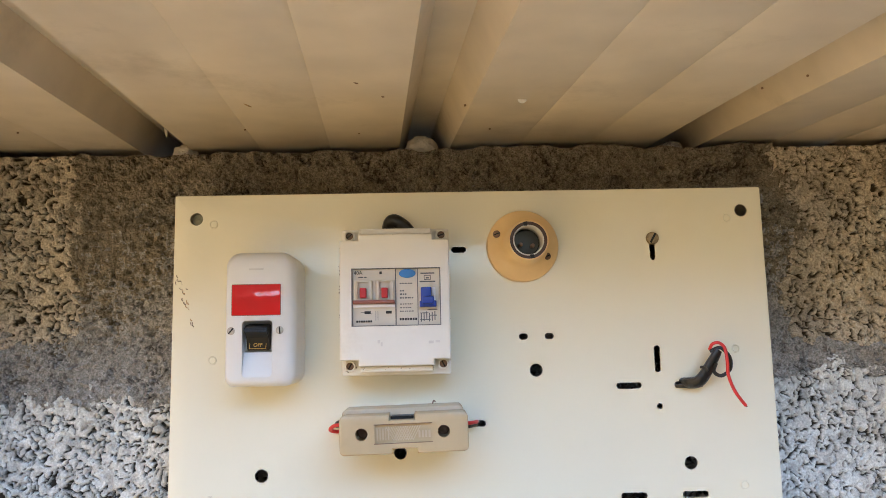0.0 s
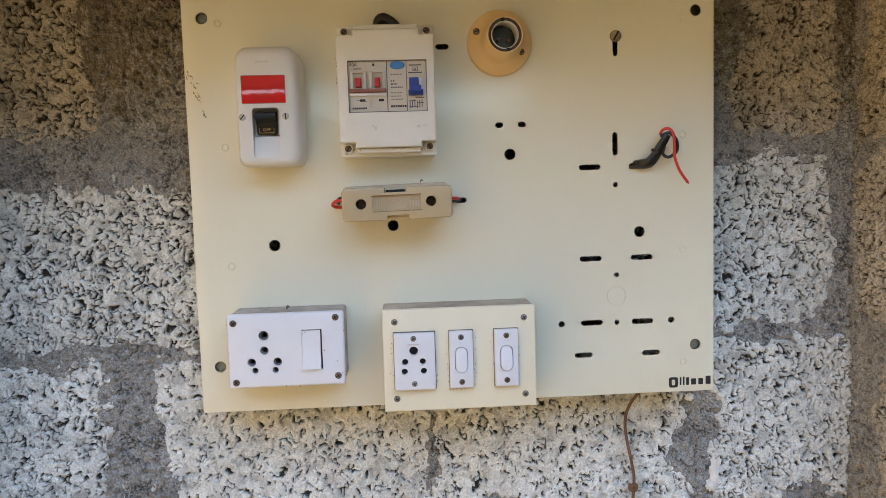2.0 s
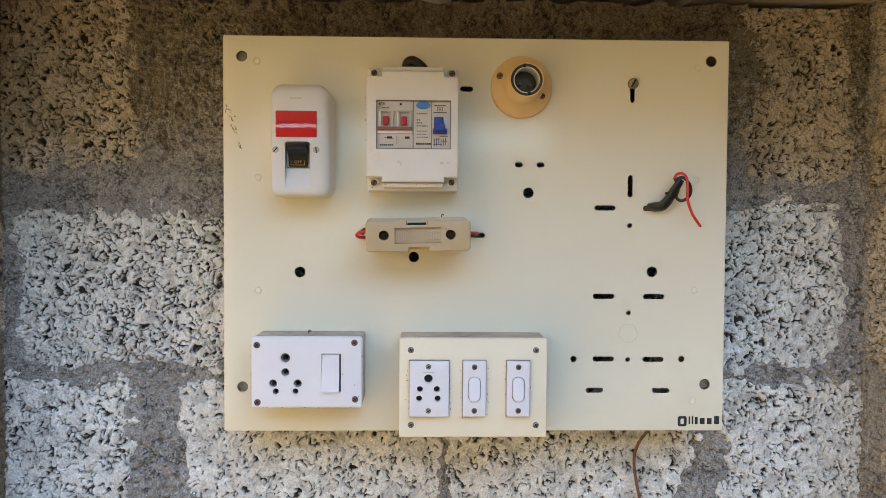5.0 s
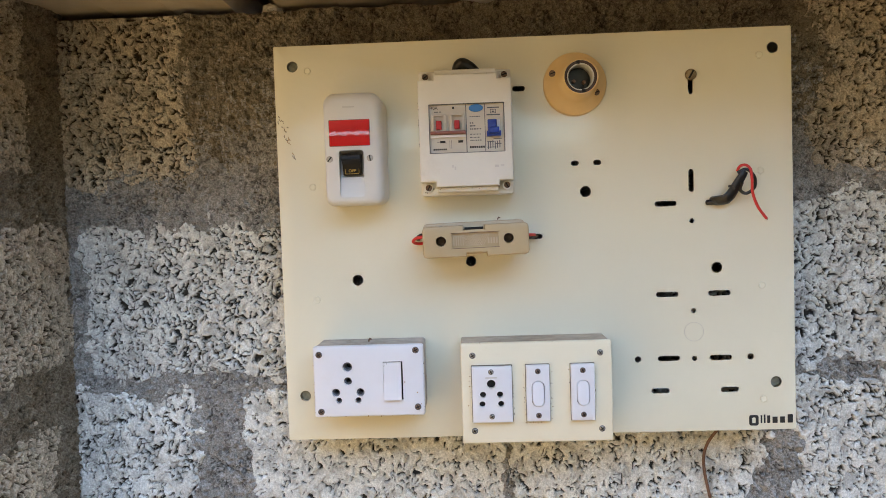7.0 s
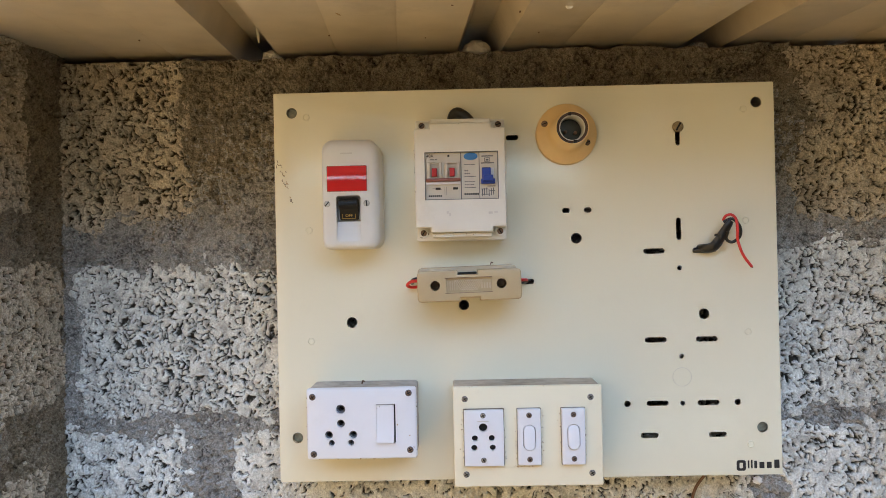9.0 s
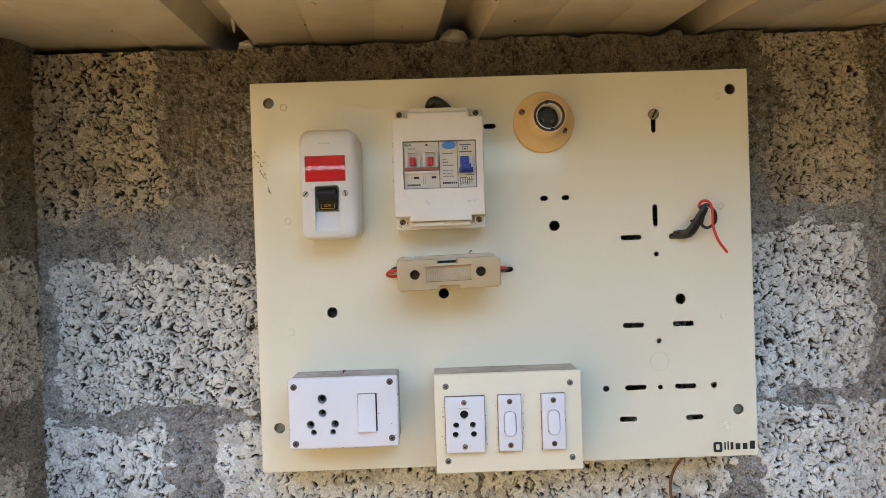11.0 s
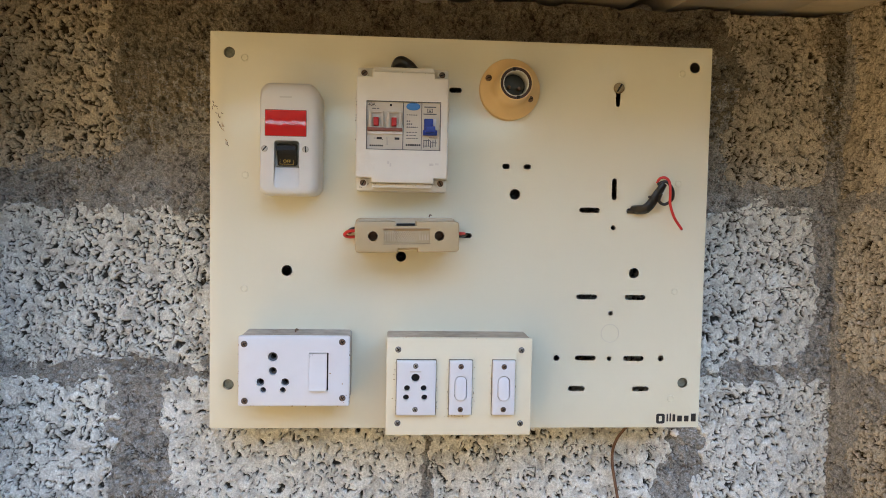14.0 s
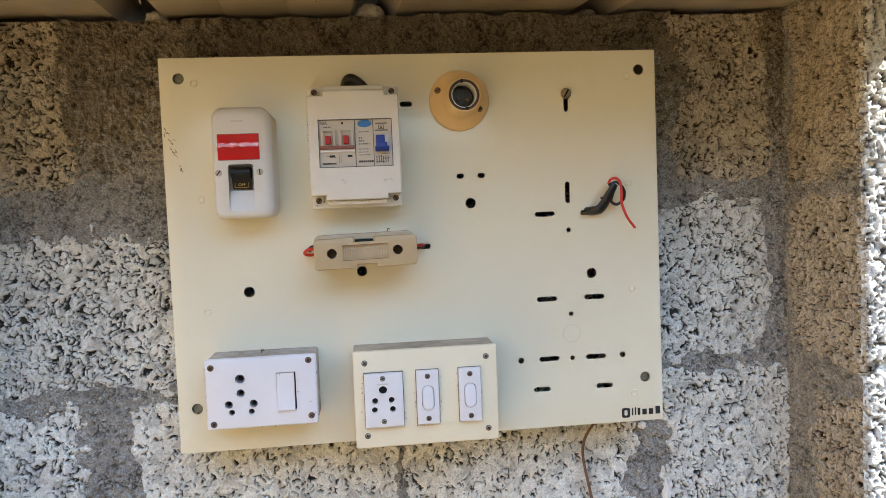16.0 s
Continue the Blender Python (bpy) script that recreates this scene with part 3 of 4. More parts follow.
# keyhole for the hanging screw
cuts.append([(0.16 + 0.0052 * math.cos(radians(a)), 1.755 + 0.0052 * math.sin(radians(a))) for a in range(-60, 241, 20)] + [(0.1576, 1.739), (0.1583, 1.7365), (0.16, 1.7355), (0.1617, 1.7365), (0.1624, 1.739)])
part("front_sheet", rslab(BX0, BX1, BZ0, BZ1, 0.0015, -0.0015, 0.0, 0.0006, cuts), M_BOARD, panel)
for nm, x0, x1, z0, z1 in (("side_flange", BX0, BX0 + 0.0015, BZ0, BZ1), ("side_flange", BX1 - 0.0015, BX1, BZ0, BZ1), ("top_flange", BX0 + 0.0015, BX1 - 0.0015, BZ1 - 0.0015, BZ1), ("bottom_flange", BX0 + 0.0015, BX1 - 0.0015, BZ0, BZ0 + 0.0015)):
    part(nm, rslab(x0, x1, z0, z1, 0.0004, -0.062, -0.0015), M_BOARD, panel)
for x, z in ((-0.226, 1.774), (-0.225, 1.656), (-0.225, 1.54), (0.228, 1.772), (0.228, 1.657), (0.228, 1.542), (0.228, 1.426)):
    part("weld_dimple", lathe(x, z, [(0.0038, -0.0002), (0.0037, 0.0006), (0.0031, 0.0009), (0.0026, 0.0002), (0.0002, 0.0002)], 20), M_BOARD, panel)
part("knockout_ring", lathe(0.159, 1.4963, [(0.0099, -0.0003), (0.0098, 0.0003), (0.0094, 0.0003), (0.0093, -0.0003)], 32), M_MARK, panel)
# maker's mark as plain shapes
mark = bmesh.new()
rslab(0.2128, 0.2222, 1.3985, 1.4093, 0.0022, -0.0002, 0.0003, 0, [rrect(0.2157, 0.2193, 1.401, 1.4068, 0.001)], bm=mark)
part("maker_mark", mark, M_INK, panel, smooth=False)
for x0, x1, h in ((0.2243, 0.2258, 0.0082), (0.2276, 0.2291, 0.0088), (0.2309, 0.2338, 0.0078), (0.2362, 0.2412, 0.0064), (0.2438, 0.2486, 0.0064), (0.2514, 0.2566, 0.0086)):
    part("maker_mark", rslab(x0, x1, 1.4008, 1.4008 + h, 0.0004, -0.0002, 0.0003), M_INK, panel, smooth=False)
# scuffs along one edge
rs = random.Random(4)
for i in range(20):
    t = rs.random() ** 0.8
    x, z = -0.2565 + 0.013 * t + rs.gauss(0, 0.0018), 1.73 - 0.042 * t + rs.uniform(-0.003, 0.003)
    l_ = rs.uniform(0.0006, 0.0045)
    part("scuff", tube([P3(x, z, 0.0001), P3(x + rs.uniform(-0.0012, 0.0004) * 0.5, z - l_ * 0.5, 0.0001), P3(x + rs.uniform(0, 0.0016), z - l_, 0.0001)], rs.uniform(0.00015, 0.00045), 6), M_FLECK if rs.random() < 0.6 else M_MUD, panel)
for x, z, a in ((-0.241, 1.779, 70), (0.2405, 1.443, 120), (-0.241, 1.44, 100)):
    part("mounting_plug", disc(x, z, 0.0054, -0.012, -0.004, 0.0006), M_PLUG, panel, "dull grey-green screw head behind the hole")
screw(panel, 0.16, 1.755, 0.004, 0.0056, 60, M_AGED, "hanging_screw")


# ---- main switch ----
def switch_outline(x0, x1, z0, z1):
    """A tall plate whose upper corners are cut at a slant and whose lower ones are round."""
    pts = []
    for cx, cz, a0, r, k in ((x1, z1, 0, 0.0125, 0.86), (x0, z1, 90, 0.0105, 0.9), (x0, z0, 180, 0.007, 1.0), (x1, z0, 270, 0.01, 1.0)):
        sx, sz = (-1 if cx == x1 else 1), (-1 if cz == z1 else 1)
        for i in range(7):
            a = radians(a0 + 90 * i / 6)
            u, w = math.cos(a), math.sin(a)
            m = k + (1 - k) * max(abs(u), abs(w))
            pts.append((cx + sx * r + r * m * u, cz + sz * r + r * m * w))
    return pts


def main_switch():
    x0, x1, z0, z1 = -0.2032, -0.1462, 1.6352, 1.7437
    t = thing("main_switch", (-0.175, 0, 1.6342), "white plastic main switch with red lens and black rocker, off", "switch")
    scoop = rrect(-0.189, -0.165, 1.643, 1.688, 0.003)
    part("body", slab(lambda i: switch_outline(x0 + 0.3 * i, x1 - 1.15 * i, z0 + 0.7 * i, z1 - 1.1 * i), 0.0, 0.044, 0.0075, [scoop], steps=6), M_WHITE, t)
    # sloping scoop under the rocker
    bm = bmesh.new()
    prof_ = [(1.6426, 0.02), (1.6426, 0.0437), (1.649, 0.0422), (1.6625, 0.0375), (1.664, 0.0335), (1.6855, 0.031), (1.6882, 0.0432), (1.6882, 0.02)]
    a = [bm.verts.new(P3(-0.1894, z, d)) for z, d in prof_]
    b = [bm.verts.new(P3(-0.1646, z, d)) for z, d in prof_]
    band(bm, a, b); bm.faces.new(a); bm.faces.new(b)
    bmesh.ops.recalc_face_normals(bm, faces=bm.faces)
    part("scoop", bm, M_WHITE, t)
    bm = bmesh.new()
    ang = [(1.6642, 0.035), (1.6642, 0.0385), (1.6727, 0.0415), (1.676, 0.045), (1.679, 0.0515), (1.682, 0.051), (1.6842, 0.0455), (1.6855, 0.034)]
    a = [bm.verts.new(P3(-0.1862, z, d)) for z, d in ang]
    b = [bm.verts.new(P3(-0.1678, z, d)) for z, d in ang]
    band(bm, a, b); bm.faces.new(a); bm.faces.new(b)
    bmesh.ops.recalc_face_normals(bm, faces=bm.faces)
    bmesh.ops.bevel(bm, geom=bm.edges[:], offset=0.0007, segments=2, affect="EDGES")
    rk = part("rocker", bm, M_BLACK, t, "black rocker lettered in gold")
    # lettering lies on the rocker's lower slope
    lt = text(rk, "OFF", 0, 0, 0, 0.0042, M_GOLD)
    lt.data.transform(Matrix.Translation(origin_of(t)))
    tilt = Matrix.Translation(P3(-0.177, 1.6684, 0.0408) - origin_of(t)) @ Matrix.Rotation(radians(-19.3), 4, "X")
    lt.data.transform(tilt)
    fr = bmesh.new()
    for u0, u1, w0, w1 in ((-0.0064, 0.0064, 0.0029, 0.0032), (-0.0064, 0.0064, -0.0032, -0.0029), (-0.0067, -0.0064, -0.0032, 0.0032), (0.0064, 0.0067, -0.0032, 0.0032)):
        rslab(u0, u1, w0, w1, 0.0001, -0.0001, 0.0003, bm=fr)
    bmesh.ops.transform(fr, verts=fr.verts, matrix=Matrix.Translation(origin_of(t)) @ tilt)
    part("print", fr, M_GOLD, rk, smooth=False)
    # lens: a shallow barrel
    bm = bmesh.new()
    n = 20
    rows = []
    for i in range(n + 1):
        s = i / n
        z = 1.6925 + 0.0243 * s
        xs = [-0.1972 + 0.0385 * k / 24 for k in range(25)]
        rows.append([bm.verts.new(P3(x, z, 0.0445 + 0.00035 * (1 - (2 * s - 1) ** 2) + 0.00001 * math.sin(560 * x + 12 * s) + 0.000005 * math.sin(1300 * x - 9 * s))) for x in xs])
    for a, b in zip(rows, rows[1:]):
        for i in range(24):
            bm.faces.new((a[i], a[i + 1], b[i + 1], b[i]))
    bmesh.ops.solidify(bm, geom=bm.faces[:], thickness=0.001)
    bmesh.ops.recalc_face_normals(bm, faces=bm.faces)
    part("lens", bm, M_RED, t, "glossy red indicator lens")
    part("lens_rim", rslab(-0.1978, -0.1581, 1.6919, 1.7174, 0.001, 0.043, 0.0443), M_BROWNSTRIP, t)
    screw(t, -0.198, 1.68, 0.0443, 0.0034, 50)
    screw(t, -0.159, 1.68, 0.0443, 0.0034, 95)
    bars(t, [(-0.184, -0.1725, 1.7295, 0.0014)], 0.044, M_PALE)
    flecks(t, -0.2015, 1.641, -0.2015, 1.7, 0.0405, 5, 61, 0.0005)


main_switch()


# ---- breaker enclosure ----
def breaker_box():
    t = thing("breaker_enclosure", (-0.064, 0, 1.642), "white plastic enclosure holding a two-pole breaker and earth-leakage switch", "enclosure")
    part("base", rslab(-0.1092, -0.0198, 1.6417, 1.7625, 0.002, 0.0, 0.030, 0.0015), M_OLDWHITE, t)
    win = rrect(-0.0992, -0.0282, 1.682, 1.7278, 0.0006)
    pts = [(-0.1095, 1.6545), (-0.0945, 1.6545), (-0.0945, 1.6495), (-0.0335, 1.6495), (-0.0335, 1.6545), (-0.0202, 1.6545), (-0.0202, 1.7515), (-0.0335, 1.7515), (-0.0335, 1.7565), (-0.0945, 1.7565), (-0.0945, 1.7515), (-0.1095, 1.7515)]
    part("cover", poly_slab(pts, 0.030, 0.046, 0.0018, [win]), M_OLDWHITE, t)
    for z0, z1 in ((1.6448, 1.6492), (1.7568, 1.7618)):
        part("lip", rslab(-0.0935, -0.0345, z0, z1, 0.001, 0.030, 0.040, 0.0012), M_OLDWHITE, t)
    for x, z, a in ((-0.1025, 1.7568, 40), (-0.0262, 1.7568, 20), (-0.1025, 1.6496, 60), (-0.0262, 1.6502, 120)):
        part("screw_lug", disc(x, z, 0.0045, 0.029, 0.034, 0.0008, [circle(x, z, 0.0032, 18)]), M_OLDWHITE, t)
        screw(t, x, z, 0.0325, 0.0031, a, M_RUST)
    # two-pole breaker
    br = part("breaker", rslab(-0.099, -0.0643, 1.6822, 1.7276, 0.0005, 0.031, 0.0435), M_INNER, t, "white two-pole breaker, toggles down")
    text(br, "40A", -0.0945, 1.7248, 0.0437, 0.0042, M_INK)
    part("lettering", rslab(-0.0772, -0.0752, 1.7236, 1.7258, 0.0003, 0.0434, 0.0437), M_INK, br)
    for xa, xb in ((-0.0975, -0.0829), (-0.0802, -0.0656)):
        part("toggle_guard", rslab(xa, xb, 1.702, 1.7185, 0.001, 0.0434, 0.047, 0.0008, [rrect(xa + 0.0027, xb - 0.0027, 1.7035, 1.7172, 0.0005)]), M_INNER, br)
        m = (xa + xb) / 2
        part("toggle", rslab(m - 0.0025, m + 0.0025, 1.7042, 1.7122, 0.0006, 0.0436, 0.0505, 0.0008), M_REDTOG, br, "red toggle")
    part("toggle_bar", rslab(-0.0985, -0.0648, 1.6995, 1.7024, 0.0006, 0.0436, 0.0495, 0.0008), M_BROWNSTRIP, br)
    part("ledge", rslab(-0.0985, -0.0648, 1.6965, 1.6993, 0.0004, 0.0436, 0.0465, 0.0006), M_BLUEWHITE, br)
    bars(br, [(-0.0895, -0.0845, 1.6926, 0.0022), (-0.0722, -0.0675, 1.6926, 0.0022)], 0.0436, M_INK)
    bars(br, [(-0.0962 + 0.0019 * k, -0.0948 + 0.0019 * k, 1.6855, 0.0016) for k in range(7)], 0.0436, M_INK, "maker_mark")
    bars(br, [(-0.0805, -0.0802, 1.69, 0.008), (-0.0788, -0.0785, 1.69, 0.008), (-0.0925, -0.0895, 1.6926, 0.0005), (-0.0845, -0.0832, 1.6915, 0.0005), (-0.0945, -0.0905, 1.7212, 0.0008), (-0.0898, -0.0875, 1.7212, 0.0008)], 0.0436, M_GROOVE)
    # earth-leakage switch
    rc = part("leakage_switch", rslab(-0.0638, -0.0284, 1.6822, 1.7276, 0.0005, 0.031, 0.0432), M_INNER, t, "white earth-leakage switch with blue lever")
    bm = slab(lambda i: [(-0.0545 + (0.0068 - i) * math.cos(a), 1.7238 + (0.0036 - i) * math.sin(a)) for a in (2 * math.pi * k / 28 for k in range(28))], 0.0428, 0.0448, 0.0005)
    part("test_button", bm, M_BLUEMARK, rc, "blue oval button")
    rp = random.Random(33)
    rows_of_print = []
    for z, h, w in ((1.7158, 0.0008, 0.009), (1.7098, 0.0012, 0.0036), (1.707, 0.0012, 0.0046), (1.704, 0.0011, 0.0106), (1.699, 0.0008, 0.0096), (1.696, 0.0008, 0.0086), (1.6932, 0.0008, 0.0104)):
        x = -0.0607
        while x < -0.0607 + w:
            l_ = rp.uniform(0.0007, 0.0019)
            rows_of_print.append((x, x + l_, z, h))
            x += l_ + rp.uniform(0.0004, 0.0007)
    bars(rc, rows_of_print, 0.0433, M_GROOVE)
    bars(rc, [(-0.0612 + 0.0021 * k, -0.0596 + 0.0021 * k, 1.6868, 0.0019) for k in range(7)], 0.0433, M_INK, "maker_mark")
    part("divider", rslab(-0.0465, -0.0459, 1.6822, 1.7276, 0.0001, 0.0428, 0.0436), M_GROOVE, rc)
    part("divider", rslab(-0.0645, -0.0637, 1.6822, 1.7276, 0.0001, 0.0428, 0.0436), M_GROOVE, rc)
    bars(rc, [(-0.0438, -0.0325, 1.7238, 0.001), (-0.0445, -0.0318, 1.717, 0.001), (-0.041, -0.0405, 1.7203, 0.004), (-0.036, -0.0355, 1.7203, 0.004), (-0.0405, -0.036, 1.722, 0.0005), (-0.0395, -0.037, 1.72, 0.0012), (-0.0405, -0.036, 1.7186, 0.0005)], 0.0433, M_GROOVE)
    lv = part("lever", rslab(-0.0448, -0.0312, 1.6962, 1.7012, 0.0008, 0.0431, 0.0495, 0.001), M_BLUE, rc, "blue lever")
    part("lever_stem", rslab(-0.0438, -0.0352, 1.7008, 1.7122, 0.0008, 0.0431, 0.0478, 0.0008), M_BLUE, lv)
    part("lever_slot", rslab(-0.0348, -0.0318, 1.7016, 1.7122, 0.0005, 0.0431, 0.0437), M_BLUEWHITE, rc)
    part("lever_tip", rslab(-0.0428, -0.0332, 1.6985, 1.7045, 0.001, 0.0479, 0.0535, 0.0012), M_BLUE, lv)
    bars(rc, [(-0.044 + 0.0022 * k, -0.0432 + 0.0022 * k, 1.688 + 0.0006 * (k % 3), 0.007) for k in range(6)], 0.0433, M_GROOVE)
    bars(rc, [(-0.0445, -0.0378, 1.6915, 0.0006), (-0.0445, -0.036, 1.6862, 0.0006), (-0.0385, -0.0305, 1.6942, 0.0007), (-0.0365, -0.031, 1.6895, 0.0007)], 0.0433, M_GROOVE)
    # black rim round the window
    for x0, x1, z0, z1 in ((-0.0994, -0.028, 1.7277, 1.7283), (-0.0994, -0.028, 1.6815, 1.6821), (-0.0997, -0.0991, 1.6815, 1.7283), (-0.0283, -0.0277, 1.6815, 1.7283)):
        part("window_rim", rslab(x0, x1, z0, z1, 0.0001, 0.0445, 0.0463), M_GROOVE, t)
    bars(t, [(-0.079, -0.077, 1.669, 0.0026), (-0.0765, -0.075, 1.667, 0.0032), (-0.038, -0.034, 1.668, 0.0022), (-0.0325, -0.029, 1.6685, 0.0018)], 0.046, M_PALE)
    flecks(t, -0.1093, 1.66, -0.1093, 1.75, 0.0445, 16, 71, 0.0007)
    flecks(t, -0.094, 1.6478, -0.034, 1.6478, 0.0452, 10, 72, 0.0006)
    flecks(t, -0.0206, 1.655, -0.0206, 1.74, 0.0448, 8, 73, 0.0005)
    flecks(t, -0.1, 1.7555, -0.03, 1.7555, 0.0452, 7, 74, 0.0005)
    flecks(t, -0.106, 1.645, -0.096, 1.65, 0.0302, 7, 75, 0.001)
    # cable end that sticks out above it
    part("cable_stub", tube([P3(-0.071, 1.757, -0.002), P3(-0.0712, 1.768, 0.005), P3(-0.067, 1.7735, 0.009), P3(-0.058, 1.7685, 0.0095), P3(-0.05, 1.759, 0.008)], 0.0058, 12), M_TAPE, t, "black cable end")
    t.location.x -= 0.0014


breaker_box()


# ---- fuse unit ----
def fuse_unit():
    t = thing("fuse_unit", (-0.0585, 0, 1.583), "beige bakelite rewirable fuse unit fed by red wires", "fuse")
    part("base", rslab(-0.109, -0.010, 1.584, 1.6155, 0.004, 0.0, 0.031, 0.0015), M_RELIEF, t)
    def corner(x, z, sx, sz, c=0.0034):
        """Three points round a corner; sx and sz point inwards."""
        q = [(x, z + sz * c), (x + sx * 0.3 * c, z + sz * 0.3 * c), (x + sx * c, z)]
        return q if sx * sz > 0 else q[::-1]
    pts = corner(-0.1085, 1.5828, 1, 1) + [(-0.0675, 1.5828), (-0.0675, 1.5867), (-0.048, 1.5867), (-0.048, 1.5828)] + corner(-0.008, 1.5828, -1, 1)
    pts += corner(-0.008, 1.6125, -1, -1) + [(-0.0495, 1.6125), (-0.0495, 1.6082), (-0.0695, 1.6082), (-0.0695, 1.6125)] + corner(-0.1085, 1.6125, 1, -1)
    carrier = part("carrier", poly_slab(pts, 0.0325, 0.057, 0.0012, [circle(-0.0912, 1.5985, 0.0048), circle(-0.0272, 1.5985, 0.0048), rrect(-0.0808, -0.0368, 1.5912, 1.6052, 0.0008)]), M_TAN, t)
    part("recess_floor", rslab(-0.0812, -0.0364, 1.5908, 1.6056, 0.0004, 0.045, 0.0548), M_TAN, carrier)
    for x in (-0.0912, -0.0272):
        part("terminal_screw", disc(x, 1.5985, 0.0043, 0.036, 0.043, 0.001, n=18), M_RUST, carrier)
    for k in range(5):
        part("relief_mark", rslab(-0.0795 + 0.0022 * k, -0.0785 + 0.0022 * k, 1.5935, 1.6025, 0.0002, 0.0545, 0.0562), M_RELIEF, carrier)
    for k in range(9):
        for s in (1, -1):
            x = -0.0665 + 0.0019 * k
            part("relief_mark", tube([P3(x, 1.5928, 0.0549), P3(x + s * 0.006, 1.6036, 0.0549)], 0.0004, 5), M_RELIEF, carrier)
    for k in range(4):
        part("relief_mark", rslab(-0.047 + 0.0026 * k, -0.0454 + 0.0026 * k, 1.5945, 1.6, 0.0002, 0.0545, 0.0562), M_RELIEF, carrier)
    for u0, u1, w0, w1 in ((-0.0816, -0.036, 1.6052, 1.6057), (-0.0816, -0.036, 1.5907, 1.5912)):
        part("recess_line", rslab(u0, u1, w0, w1, 0.0001, 0.0565, 0.0572), M_RUST, carrier)
    # black filler for the dark opening of the top notch
    part("top_clip", rslab(-0.0685, -0.0505, 1.6078, 1.6105, 0.0004, 0.034, 0.047), M_BLACK, carrier)
    part("burr", tube([P3(-0.035, 1.616, 0.012), P3(-0.034, 1.6185, 0.012), P3(-0.0325, 1.6178, 0.013)], 0.0006, 6), M_RUST, t)
    red = bmesh.new()
    tube([P3(-0.100, 1.602, 0.018), P3(-0.115, 1.6025, 0.018), P3(-0.121, 1.5985, 0.012), P3(-0.116, 1.596, 0.006), P3(-0.104, 1.597, 0.004)], 0.0016, 9, red)
    part("red_wire", red, M_REDWIRE, t, "red insulated wire loop")
    part("black_wire", tube([P3(-0.100, 1.605, 0.016), P3(-0.113, 1.604, 0.012), P3(-0.1165, 1.601, 0.004), P3(-0.116, 1.6, -0.004)], 0.0022, 9), M_TAPE, t)
    part("red_wire", tube([P3(-0.016, 1.6, 0.02), P3(-0.006, 1.5995, 0.018), P3(0.001, 1.599, 0.008), P3(0.003, 1.598, -0.006)], 0.0016, 9), M_REDWIRE, t, "red insulated wire")
    part("black_wire", tube([P3(-0.016, 1.5965, 0.02), P3(-0.004, 1.5965, 0.012), P3(0.004, 1.5975, 0.0), P3(0.006, 1.598, -0.008)], 0.0018, 9), M_TAPE, t)
    t.rotation_euler = (0, radians(-1.2), 0)
    t.location.x -= 0.0014


fuse_unit()


# ---- bulb holder ----
def bulb_holder():
    cx, cz = 0.0444, 1.7496
    t = thing("bulb_holder", (cx, 0, cz - 0.0315), "yellowed ivory plastic batten bulb holder, empty", "bulb holder")
    part("base_disc", lathe(cx, cz, [(0.0002, 0.0), (0.0315, 0.0), (0.0315, 0.005), (0.0308, 0.0065), (0.029, 0.0072), (0.0225, 0.0115), (0.0195, 0.0145), (0.018, 0.019), (0.0172, 0.0285), (0.0168, 0.042), (0.0164, 0.0445), (0.0156, 0.0445), (0.0154, 0.03), (0.0154, 0.018), (0.0002, 0.018)], 48), M_IVORY, t)
    part("inner_ring", lathe(cx, cz, [(0.0155, 0.02), (0.0155, 0.043), (0.0129, 0.043), (0.0129, 0.02)], 40), M_DARKBROWN, t)
    part("sleeve", lathe(cx, cz, [(0.0127, 0.019), (0.0127, 0.0432), (0.0119, 0.0432), (0.0119, 0.019)], 40), M_WHITE, t)
    part("contact_floor", disc(cx, cz, 0.0116, 0.019, 0.026, 0.001), M_HOLDER, t)
    for x, z in ((cx - 0.005, cz - 0.002), (cx + 0.005, cz - 0.003)):
        part("contact_pin", disc(x, z, 0.0018, 0.026, 0.032, 0.0008, n=14), M_RUST, t)
    for a in (100, 280):
        x, z = cx + 0.0142 * math.cos(radians(a)), cz + 0.0142 * math.sin(radians(a))
        part("bayonet_notch", rslab(x - 0.0016, x + 0.0016, z - 0.002, z + 0.002, 0.0003, 0.036, 0.0438), M_BLACK, t)
    for x, z in ((0.0213, 1.7597), (0.0645, 1.7396)):
        screw(t, x, z, 0.0125, 0.0032, 20, M_RUST)


bulb_holder()


# ---- large socket box ----
def screw_well(parent, x, z, d, r, dark=True, angle=30):
    ob = part("screw_rim", disc(x, z, r * 1.25, d - 0.002, d + 0.0004, 0.0002, [circle(x, z, r, 18)]), M_GROOVE, parent)
    screw(parent, x, z, d + 0.0008, r, angle, M_RUST if dark else M_SCREW, "screw", True)
    return ob


